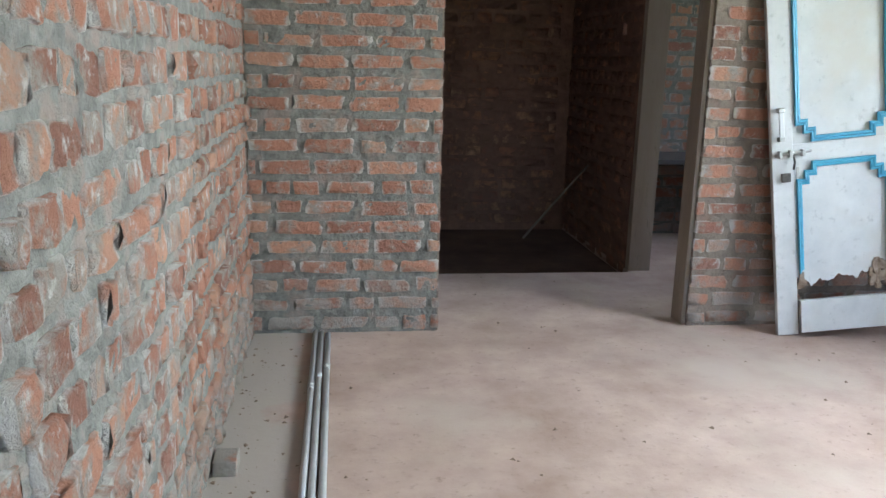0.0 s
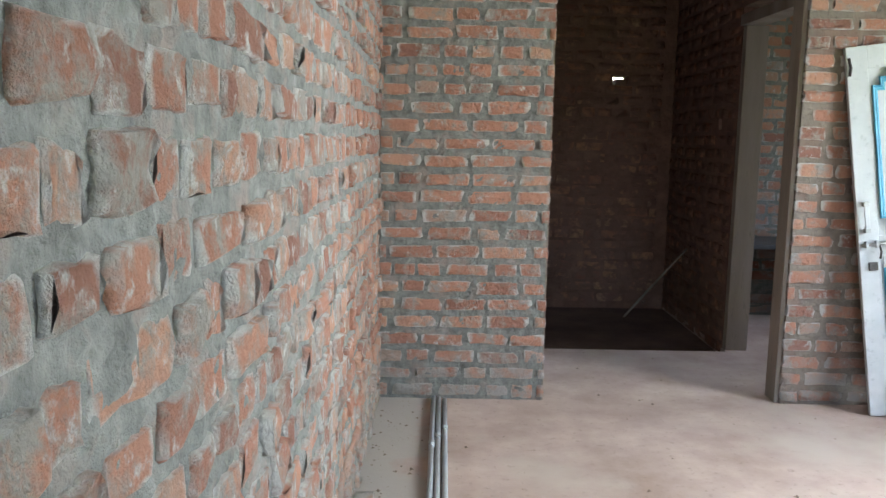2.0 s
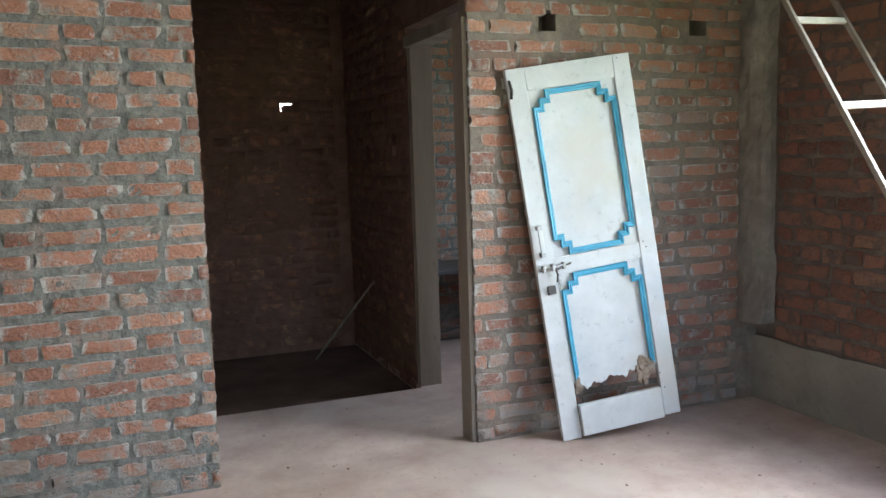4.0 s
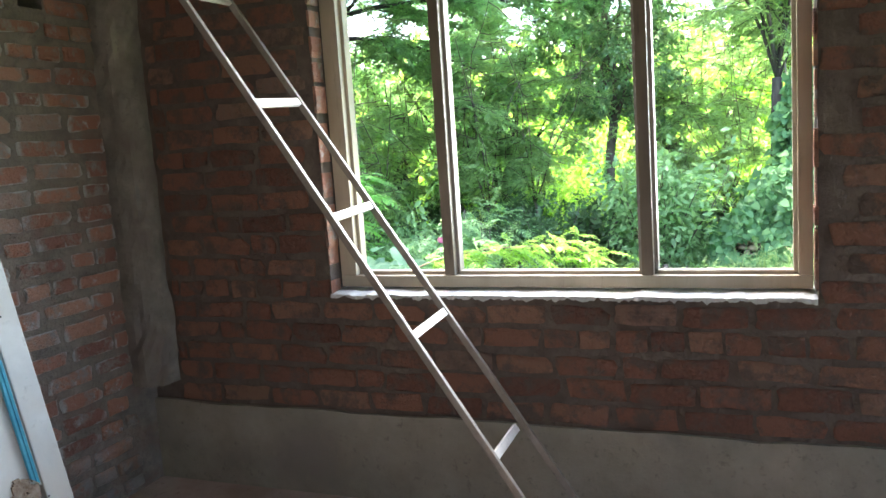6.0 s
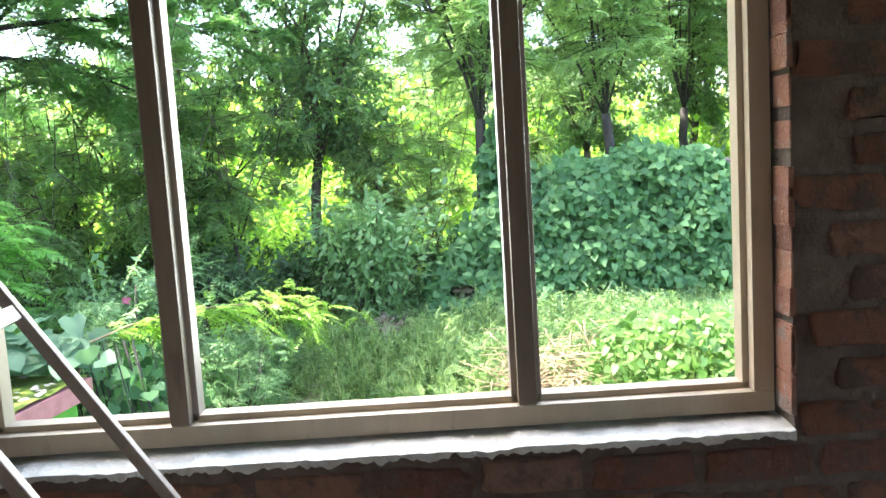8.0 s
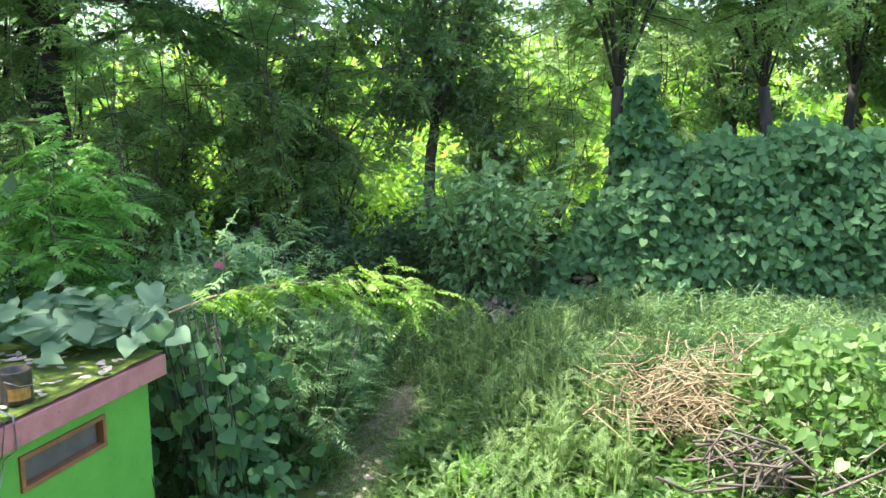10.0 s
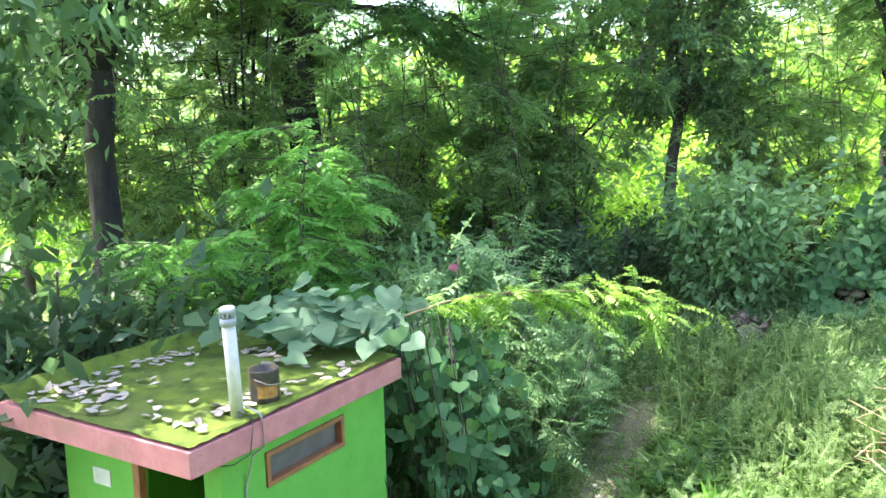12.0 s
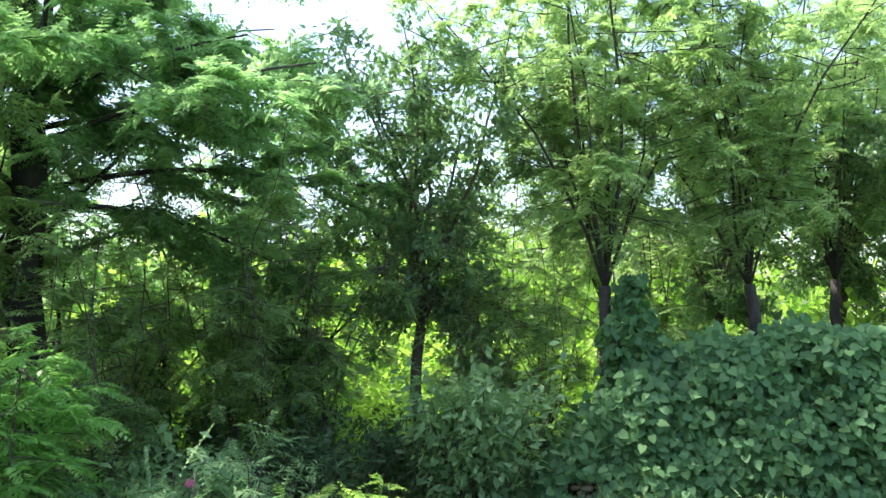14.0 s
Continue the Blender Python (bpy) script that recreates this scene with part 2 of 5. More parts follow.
def box(lo, hi, bevel=0.0):
    bm = bmesh.new()
    add_box(bm, lo, hi, bevel)
    return bm


def tube_arrays(points, radii, sides=7):
    """A tapered tube through the points, closed at both ends."""
    pts = [Vector(p) for p in points]
    verts, faces = [], []
    up = Vector((0.31, 0.17, 0.93))
    for i, p in enumerate(pts):
        d = (pts[min(i + 1, len(pts) - 1)] - pts[max(i - 1, 0)]).normalized()
        a = d.cross(up)
        if a.length < 1e-3:
            a = d.cross(Vector((1, 0, 0)))
        a.normalize()
        b = d.cross(a)
        for k in range(sides):
            t = 2 * math.pi * k / sides
            verts.append(p + (a * math.cos(t) + b * math.sin(t)) * radii[i])
    n = len(pts)
    for i in range(n - 1):
        for k in range(sides):
            k2 = (k + 1) % sides
            faces.append((i * sides + k, i * sides + k2, (i + 1) * sides + k2, (i + 1) * sides + k))
    faces.append(tuple(range(sides - 1, -1, -1)))
    faces.append(tuple((n - 1) * sides + k for k in range(sides)))
    return verts, faces


def tube(name, points, radii, material, parent=None, sides=7, label="", smooth=True):
    v, f = tube_arrays(points, radii if isinstance(radii, (list, tuple)) else [radii] * len(points), sides)
    return put(name, mesh_of(name, v, f, material, smooth), parent, label)


def many_tubes(name, lines, material, parent=None, sides=6, label=""):
    """Several tubes joined into one mesh (the boughs of one tree, one heap of twigs)."""
    verts, faces = [], []
    for pts, radii in lines:
        v, f = tube_arrays(pts, radii, sides)
        o = len(verts)
        verts += v
        faces += [tuple(i + o for i in q) for q in f]
    return put(name, mesh_of(name, verts, faces, material, True), parent, label)


# ---- the large structure ----
XL, YP, XW = -0.392, 4.452, 3.46        # west wall, north wall and window wall, room side
T, CEIL, YS = 0.23, 3.2, -1.7           # wall thickness, ceiling, south wall
COURSE = 0.0905
TN = 0.11                               # the half-brick wall beside the opening


def slab(name, boxes, material, label, category="wall"):
    bm = bmesh.new()
    for lo, hi in boxes:
        add_box(bm, lo, hi)
    ob = part(name, bm, material)
    return tagged(ob, label, category, kind="structure")


G0 = 0.006      # joints lie this far behind the bricks' faces
floor = slab("floor", [((XL - T, YS - T, -0.15), (XW + T, YP + T, 0.0)), ((XL - T, YP + T, -0.15), (XW + T, 5.50, 0.0)), ((1.80, 5.50, -0.15), (XW + T, 7.3, 0.0))], M_FLOOR,
             "dusty reddish bare concrete floor", "floor")
slab("floor_back", [((XL - T, 5.50, -0.15), (1.80, 7.3, -0.05))], M_MUDFLOOR_DIM, "bare earth floor of an unlit back room, colour darkened for its shade", "floor")
ceiling = slab("ceiling", [((XL - T, YS - T, CEIL), (XW + T, 7.3, CEIL + 0.14))], M_CEIL, "bare grey concrete slab ceiling", "ceiling")
wall_west = slab("wall_west", [((XL - T, YS - T, 0), (XL - G0, 7.3, CEIL))], M_MORTAR, "rough red brick wall with thick grey mortar joints")
wall_north = slab("wall_north", [((XL - G0, YP + G0, 0), (0.477 - G0, YP + T, CEIL)), ((1.712 + G0, YP + G0, 0), (3.3, YP + TN, 1.9)), ((1.712 + G0, YP + G0, 2.25), (3.3, YP + TN, CEIL)), ((1.712 + G0, YP + G0, 1.9), (1.95, YP + TN, 2.25)),
                                 ((3.3, YP + G0, 0), (XW + T, YP + T, 2.022)), ((3.3, YP + G0, 2.122), (XW + T, YP + T, CEIL)),
                                 ((1.95, YP + G0, 1.9), (3.3, YP + T, 2.022)), ((1.95, YP + G0, 2.122), (3.3, YP + T, 2.25)),
                                 ((1.95, YP + G0, 2.022), (2.095, YP + T, 2.122)), ((2.193, YP + G0, 2.022), (2.995, YP + T, 2.122)), ((3.105, YP + G0, 2.022), (XW + T, YP + T, 2.122)),
                                 ((2.095, YP + 0.15, 2.022), (2.193, YP + T, 2.122)), ((2.995, YP + 0.15, 2.022), (3.105, YP + T, 2.122)),
                                 # unseen brickwork over the opening, set low to hold light off the back room
                                 ((0.477 - G0, YP + G0, 2.2), (1.712 + G0, YP + T, CEIL))], M_MORTAR_WARM,
                  "unplastered red brick wall with a wide doorless opening")
WY0, WY1, WZ0, WZ1 = 1.745, 3.512, 0.842, 2.42
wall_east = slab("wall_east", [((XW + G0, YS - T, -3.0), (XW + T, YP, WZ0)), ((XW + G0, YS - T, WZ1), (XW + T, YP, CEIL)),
                               ((XW + G0, YS - T, WZ0), (XW + T, WY0, WZ1)), ((XW + G0, WY1, WZ0), (XW + T, YP, WZ1))], M_MORTAR_BACKLIT,
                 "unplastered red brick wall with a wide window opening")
# unseen wall that closes the room; its opening is assumed for the fill lamp
wall_south = slab("wall_south", [((XL, YS - T, 0), (XW, YS, 0.85)), ((XL, YS - T, 2.25), (XW, YS, CEIL)),
                                 ((XL, YS - T, 0.85), (0.6, YS, 2.25)), ((2.6, YS - T, 0.85), (XW, YS, 2.25))], M_MORTAR,
                  "plain unseen cement wall with an assumed opening for fill light")
HB0, HB1, HZ0, HZ1 = 1.295, 1.425, 1.80, 1.872    # small hole in the back wall
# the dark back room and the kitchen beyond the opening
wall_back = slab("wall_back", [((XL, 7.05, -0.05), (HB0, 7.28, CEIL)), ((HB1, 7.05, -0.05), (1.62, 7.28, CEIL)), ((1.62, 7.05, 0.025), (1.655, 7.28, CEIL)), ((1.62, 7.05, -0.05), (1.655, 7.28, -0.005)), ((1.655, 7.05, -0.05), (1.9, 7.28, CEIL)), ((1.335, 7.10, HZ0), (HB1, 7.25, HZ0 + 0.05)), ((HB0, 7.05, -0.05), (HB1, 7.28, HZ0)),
                               ((HB0, 7.05, HZ1), (HB1, 7.28, CEIL))], M_MUD_DIM, "brick wall with brown mud mortar in a back room, colour darkened for its shade")
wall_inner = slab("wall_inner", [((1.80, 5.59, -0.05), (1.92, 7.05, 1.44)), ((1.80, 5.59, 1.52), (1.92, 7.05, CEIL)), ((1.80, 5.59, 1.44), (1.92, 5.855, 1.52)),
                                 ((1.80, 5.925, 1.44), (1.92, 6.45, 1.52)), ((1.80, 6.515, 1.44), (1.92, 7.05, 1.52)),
                                 ((1.80, YP + TN, 2.2), (1.92, 5.59, CEIL))], M_MUD_DIM, "thin mud-mortared brick partition beside a door frame")
wall_kitchen = slab("wall_kitchen", [((1.92, 6.65, 0), (XW, 6.88, CEIL)), ((XW, YP + T, -3.0), (XW + T, 6.88, 0.9)), ((XW, YP + T, 2.2), (XW + T, 6.88, CEIL)),
                                     ((XW, YP + T, 0.9), (XW + T, 4.78, 2.2)), ((XW, 5.62, 0.9), (XW + T, 6.88, 2.2)), ((XW, 6.88, -3.0), (XW + T, 7.3, CEIL))],
                    M_MORTAR, "unplastered brick kitchen wall lit from a side window")
wall_foundation = slab("wall_foundation", [((XW + T, YS - T, -3.0), (XW + T + 0.02, YP, -0.05))], M_PLASTER, "grey plastered plinth wall under the window")

# cement skirting at the foot of the window wall, with worn lower edge
bm = box((XW - 0.012, YS, 0.0), (XW + G0, YP + 0.004, 0.362))
bmesh.ops.subdivide_edges(bm, edges=[e for e in bm.edges if abs(e.verts[0].co.y - e.verts[1].co.y) > 1], cuts=60)
for v in bm.verts:
    if v.co.z > 0.3:
        v.co.z += 0.004 * math.sin(v.co.y * 9) + 0.010 * noise.noise((v.co.y * 8, 0, 0))
tagged(part("baseboard", bm, M_PLASTER), "rough cement plaster band at the foot of a wall", "baseboard", kind="structure")
# plastered column edge in the corner
bm = bmesh.new()
n = 60
ring = []
for i in range(n + 1):
    z = 0.455 + (CEIL - 0.455) * i / n
    row = []
    for k in range(9):      # a lumpy quarter-round between the two walls
        a = math.pi / 2 * k / 8
        w = 0.135 + 0.018 * noise.noise((k * 0.4, 2, z * 5)) + 0.012 * noise.noise((k * 1.3, 7, z * 17))
        row.append(bm.verts.new((XW + G0 - w * math.cos(a) ** 0.7, YP + G0 - w * 1.05 * math.sin(a) ** 0.7, z - (0.02 * noise.noise((k, 3, 1)) if i == 0 else 0))))
    row.append(bm.verts.new((XW + G0, YP + G0, z)))
    ring.append(row)
for a, b in zip(ring, ring[1:]):
    for k in range(10):
        bm.faces.new((a[k], a[(k + 1) % 10], b[(k + 1) % 10], b[k]))
bm.faces.new(ring[0][::-1]), bm.faces.new(ring[-1])
bmesh.ops.recalc_face_normals(bm, faces=bm.faces)
tagged(part("corner_column", bm, mottled("rough_dark_concrete", (0.13, 0.115, 0.096), (0.27, 0.24, 0.20), 7, 0.95, 30, 0.012, speck=(0.16, 0.13, 0.11))), "rough grey concrete column in the wall corner", "column", kind="structure")

# ---- window frame ----
window_1 = thing("window_1", "unglazed three-light wooden window frame, pale bare wood", "window", kind="structure")
FX = 3.535


def frame_bar(name, lo, hi, axis, wide, side):
    """A bar with a narrow room-side face and a wider rebated back."""
    bm = bmesh.new()
    a, b = [FX, lo[0], lo[1]], [FX + 0.032, hi[0], hi[1]]
    add_box(bm, a, b, 0.002)
    a2, b2 = [FX + 0.030, lo[0], lo[1]], [FX + 0.075, hi[0], hi[1]]
    k = 1 if axis == "z" else 2
    if side <= 0:
        a2[k] -= wide
    if side >= 0:
        b2[k] += wide
    back = box(a2, b2, 0.002)
    bar = part(name, bm, M_MULLION_SHADED if name == "mullion" else M_FRAMEWOOD, window_1)
    part("rebate", back, M_DARKWOOD if name == "mullion" else M_FRAMEWOOD, bar, "pale rebated outer strip")
    return bar


frame_bar("sill_rail", (1.756, 0.864), (3.50, 0.908), "y", 0.014, 1)
frame_bar("head_rail", (1.756, 2.33), (3.50, 2.40), "y", 0.014, -1)
frame_bar("jamb", (3.432, 0.909), (3.50, 2.329), "z", 0.014, -1)
frame_bar("jamb", (1.756, 0.909), (1.800, 2.329), "z", 0.014, 1)
frame_bar("mullion", (3.008, 0.909), (3.048, 2.329), "z", 0.013, 0)
frame_bar("mullion", (2.264, 0.909), (2.304, 2.329), "z", 0.013, 0)
# ragged mortar bed below the frame, its colour paled to stand in for daylight
rng = random.Random(5)
bm = bmesh.new()
ring = []
for i in range(221):
    y = WY0 + 0.002 + (WY1 - WY0 - 0.004) * i / 220
    lump = 0.010 * noise.noise((y * 9, 0, 1)) + 0.008 * noise.noise((y * 31, 0, 2))
    low = 0.016 * noise.noise((y * 19, 3, 5)) + 0.012 * noise.noise((y * 66, 3, 5))
    ring.append([bm.verts.new(p) for p in ((XW - 0.010 - abs(lump), y, WZ0 - 0.007 + low), (XW - 0.008 - abs(lump), y, WZ0 + 0.006 + lump * 0.5), (XW + 0.04, y, WZ0 + 0.012 + lump * 0.6), (XW + 0.19, y, WZ0 + 0.012), (XW + 0.19, y, WZ0 - 0.006))])
for a, b in zip(ring, ring[1:]):
    for k in range(5):
        bm.faces.new((a[k], a[(k + 1) % 5], b[(k + 1) % 5], b[k]))
bm.faces.new(ring[0][::-1]), bm.faces.new(ring[-1])
bmesh.ops.recalc_face_normals(bm, faces=bm.faces)
tagged(part("trim", bm, M_MORTAR_PALED), "ragged mortar bed under a window frame, paled to imitate daylight on it", "trim", kind="structure")
for yy, name in ((1.75, "trim"), (3.506, "trim")):
    bm = bmesh.new()
    for i in range(22):
        z = 0.87 + i * 0.068 + rng.uniform(-0.03, 0.03)
        d = rng.uniform(0.003, 0.014)
        add_box(bm, (XW - 0.006, yy - d / 2, z), (XW + 0.07, yy + d / 2, z + rng.uniform(0.055, 0.09)), 0.002)
    tagged(part(name, bm, M_BRICK_REST), "ragged brick and mortar packing beside a window frame", "trim", kind="structure")

# ---- door frame in the partition ----
door_frame = thing("door_frame", "bare wooden door frame without a door", "door frame", kind="structure")
for lo, hi, nm in (((1.805, 5.53, 0), (1.945, 5.592, 2.08), "jamb"), ((1.696, 4.476, 0), (1.745, 4.60, 2.08), "jamb"),
                   ((1.785, 4.57, 2.082), (1.925, 5.592, 2.15), "lintel")):
    part(nm, box(lo, hi, 0.004), M_DARKWOOD, door_frame)

# ---- the leaning door ----
DW, DH, DT = 0.735, 1.885, 0.035
dl, dr = Vector((2.107, 4.282, 0.0)), Vector((2.729, 4.178, 0.083))
tl = Vector((1.888, 4.418, 1.827))
ux = (dr - dl).normalized()
uz = (tl - dl).normalized()
uy = uz.cross(ux).normalized()
ux = uy.cross(uz).normalized()
mdoor = Matrix(((ux.x, uy.x, uz.x, dl.x), (ux.y, uy.y, uz.y, dl.y), (ux.z, uy.z, uz.z, dl.z), (0, 0, 0, 1))) @ Matrix.Diagonal((0.872, 1, 0.979, 1))
door = thing("old_door", "worn white panelled wooden door with blue mouldings, rotten at its foot, leaning on a brick wall", "door", mdoor)


def stepped(x0, x1, z0, z1, s, bottom=True, top=True):
    """Outline of a panel with two steps cut into its corners."""
    pts = []
    def corner(cx, cz, sx, sz):
        a = [(cx, cz + 2 * s * sz), (cx + s * sx, cz + 2 * s * sz), (cx + s * sx, cz + s * sz), (cx + 2 * s * sx, cz + s * sz), (cx + 2 * s * sx, cz)]
        return a
    pts += corner(x0, z0, 1, 1) if bottom else [(x0, z0)]
    pts += corner(x1, z0, -1, 1)[::-1] if bottom else [(x1, z0)]
    pts += corner(x1, z1, -1, -1) if top else [(x1, z1)]
    pts += corner(x0, z1, 1, -1)[::-1] if top else [(x0, z1)]
    return pts


def moulding(name, outline, width, depth, open_bottom=False):
    """A raised strip that follows the outline."""
    c = Vector((sum(p[0] for p in outline), sum(p[1] for p in outline))) / len(outline)
    bm = bmesh.new()
    n = len(outline)
    outer, inner = [], []
    for i in range(n):
        p0, p, p1 = (Vector(outline[j % n]) for j in (i - 1, i, i + 1))
        d0, d1 = (p - p0).normalized(), (p1 - p).normalized()
        n0, n1 = Vector((-d0.y, d0.x)), Vector((-d1.y, d1.x))
        off = (n0 + n1) / (1 + n0.dot(n1))
        outer.append(p)
        inner.append(p + off * width)
    for i in range(n - (1 if open_bottom else 0)):
        j = (i + 1) % n
        a, b, c1, d = outer[i], outer[j], inner[j], inner[i]
        prof = ((0.0, 0.003), (0.12, -depth), (0.42, -depth * 0.8), (0.5, -depth * 0.15), (0.58, -depth * 0.7), (0.88, -depth * 0.5), (1.0, 0.003))
        q = [[bm.verts.new((v.x, y, v.y)) for v in (a.lerp(d, k), b.lerp(c1, k))] for k, y in prof]
        for s0, s1 in zip(q, q[1:]):
            bm.faces.new((s0[0], s0[1], s1[1], s1[0]))
    bmesh.ops.remove_doubles(bm, verts=bm.verts, dist=1e-5)
    bmesh.ops.recalc_face_normals(bm, faces=bm.faces)
    return part(name, bm, M_BLUE, door, "sky-blue painted moulding")


ST, PX0, PX1 = 0.105, 0.115, 0.620
part("stile", box((0, 0, 0.0), (0.112, DT, DH), 0.004), M_DOORPAINT, door)
part("stile", box((0.632, 0, 0.012), (DW, DT, DH), 0.006), M_DOORPAINT, door)
part("top_rail", box((0.1125, 0.0015, 1.77), (0.6315, DT - 0.0015, DH - 0.001), 0.002), M_DOORPAINT, door)
part("lock_rail", box((0.1125, 0.0015, 0.85), (0.6315, DT - 0.0015, 0.93), 0.002), M_DOORPAINT, door)
# bottom board, knocked loose and standing a little proud
bm = box((0.118, -0.024, 0.012), (0.618, 0.006, 0.172), 0.003)
part("bottom_board", bm, M_DOORPAINT, door, "loose white kick board")
part("panel", box((0.11, 0.012, 0.92), (0.634, 0.022, 1.78)), M_DOORPAINT, door)
# lower panel with a broken, rotten lower edge
bm = bmesh.new()
cols = 44
up_, lo_ = [], []
for i in range(cols + 1):
    x = 0.11 + 0.524 * i / cols
    f = i / cols
    edge = 0.245 + 0.05 * f + 0.035 * noise.noise((x * 13, 2, 0)) + 0.022 * noise.noise((x * 40, 5, 0))
    if f < 0.14:
        edge += 0.02
    up_.append((bm.verts.new((x, 0.012, 0.86)), bm.verts.new((x, 0.022, 0.86))))
    lo_.append((bm.verts.new((x, 0.012, edge)), bm.verts.new((x, 0.022, edge))))
for i in range(cols):
    bm.faces.new((up_[i][0], lo_[i][0], lo_[i + 1][0], up_[i + 1][0]))
    bm.faces.new((up_[i][1], up_[i + 1][1], lo_[i + 1][1], lo_[i][1]))
    bm.faces.new((lo_[i][0], lo_[i][1], lo_[i + 1][1], lo_[i + 1][0]))
part("panel", bm, M_DOORPAINT, door, "white panel with a ragged rotten edge")
bm = bmesh.new()
for i in range(26):
    x = 0.50 + rng.uniform(0, 0.10)
    z = 0.19 + rng.uniform(0, 0.13)
    add_box(bm, (x, 0.004, z), (x + rng.uniform(0.012, 0.035), 0.026, z + rng.uniform(0.02, 0.05)), 0.003)
for i in range(10):
    x = 0.115 + rng.uniform(0, 0.035)
    z = 0.22 + rng.uniform(0, 0.05)
    add_box(bm, (x, 0.004, z), (x + 0.02, 0.024, z + rng.uniform(0.02, 0.04)), 0.003)
part("rot", bm, mottled("rotten_splinters", (0.16, 0.10, 0.06), (0.42, 0.34, 0.27), 30, 0.95, 70, 0.01), door, "brown splintered rot")
moulding("moulding", stepped(PX0 + 0.01, PX1, 0.935, 1.765, 0.040), 0.030, 0.011)
low = stepped(PX0 + 0.01, PX1, 0.30, 0.845, 0.040, bottom=False)
moulding("moulding", low[1:] + low[:1], 0.030, 0.011, open_bottom=True)
# fittings
hdl = part("handle", box((0.032, -0.034, 0.965), (0.058, -0.024, 1.095), 0.004), M_DOORPAINT, door, "white painted pull plate")
for z in (0.95, 1.085):
    part("handle_foot", box((0.03, -0.036, z), (0.06, 0.0, z + 0.022), 0.003), M_STEEL, hdl)
tube("bolt", [(0.012, -0.016, 0.885), (0.20, -0.016, 0.895)], 0.007, M_STEEL, door, 8, "steel tower bolt")
for x in (0.03, 0.085, 0.15):
    part("bolt_staple", box((x, -0.026, 0.872), (x + 0.016, 0.0, 0.906), 0.002), M_STEEL, door)
tube("bolt_knob", [(0.105, -0.016, 0.885), (0.108, -0.03, 0.85), (0.098, -0.03, 0.815)], 0.006, M_DARKSTEEL, door, 7, "dark bolt tongue")
part("lock", box((0.045, -0.014, 0.755), (0.092, 0.0, 0.798), 0.002), M_DARKSTEEL, door, "rusty lock plate")
part("keyhole_plate", box((0.122, -0.008, 0.77), (0.138, 0.0, 0.825), 0.002), M_STEEL, door)
tube("latch_hole", [(0.012, -0.004, 1.74), (0.022, -0.006, 1.78), (0.014, -0.004, 1.83)], 0.008, M_DARKSTEEL, door, 7, "dark split at a hinge")
for x, z in ((0.66, 1.865), (0.655, 0.93), (0.668, 0.90), (0.64, 0.24), (0.655, 0.16)):
    tube("nail_hole", [(x, -0.0015, z), (x, 0.004, z)], 0.004, M_DARKSTEEL, door, 8)

# ---- ladder ----
ladder = thing("ladder", "home-made pale wooden ladder leaning across the window corner", "ladder")
ra0, rb0 = Vector((3.033, 2.465, 0.012)), Vector((3.35, 2.45, 0.012))
ra1, rb1 = Vector((2.985, 4.425, 3.05)), Vector((3.335, 4.425, 2.98))
for p, q in ((ra0, ra1), (rb0, rb1)):
    d = (q - p).normalized()
    a = Vector((1, 0, 0))
    a = (a - d * a.dot(d)).normalized()
    b = d.cross(a)
    bm = bmesh.new()
    add_box(bm, (-0.009, -0.012, 0), (0.009, 0.012, (q - p).length), 0.003)
    bm.transform(Matrix(((a.x, b.x, d.x, p.x), (a.y, b.y, d.y, p.y), (a.z, b.z, d.z, p.z), (0, 0, 0, 1))))
    part("rail", bm, M_WOOD_SHADED, ladder)


def on(p, q, z):
    return p + (q - p) * ((z - p.z) / (q.z - p.z))


for k, z in enumerate((0.405, 0.80, 1.195, 1.59, 1.985, 2.38, 2.77)):
    a, b = on(ra0, ra1, z), on(rb0, rb1, z + 0.012)
    if k == 0:
        b = a + (b - a) * 0.80
    d = (b - a).normalized()
    up = Vector((0, 0.54, 0.84))
    up = (up - d * up.dot(d)).normalized()
    s = up.cross(d)
    bm = bmesh.new()
    add_box(bm, (0, -0.008, -0.015), ((b - a).length, 0.008, 0.015), 0.003)
    bm.transform(Matrix(((d.x, s.x, up.x, a.x), (d.y, s.y, up.y, a.y), (d.z, s.z, up.z, a.z), (0, 0, 0, 1))))
    part("rung", bm, M_LADDER, ladder)

# ---- conduit pipes on the floor ----
for k, (x0, x1) in enumerate(((-0.112, -0.102), (-0.082, -0.075), (-0.050, -0.044))):
    p = tube("conduit_pipe", [(x0 + 0.012, 1.35 + 0.05 * k, 0.014), (x1 - 0.002, 2.9, 0.0135), (x1, 4.43 - 0.02 * k, 0.0135)], 0.0125, M_PVC, None, 12)
    tagged(p, "long grey plastic conduit pipe lying on the floor", "pipe", "conduit pipes on the floor")
    tube("coupling", [(x1 - 0.001, 3.75 + 0.1 * k, 0.0138), (x1 - 0.001, 3.81 + 0.1 * k, 0.0138)], 0.0145, M_PVC, p, 12)

# ---- kitchen slab seen through the door frame ----
kit = thing("kitchen_counter", "dark stone kitchen shelf built against a brick wall", "counter")
part("slab", box((1.95, 6.10, 0.60), (3.4, 6.62, 0.63), 0.004), M_STONE, kit)
part("support", box((1.94, 6.16, 0.0), (2.02, 6.62, 0.60), 0.004), M_MORTAR, kit)
part("support", box((2.9, 6.16, 0.0), (2.98, 6.62, 0.60), 0.004), M_MORTAR, kit)

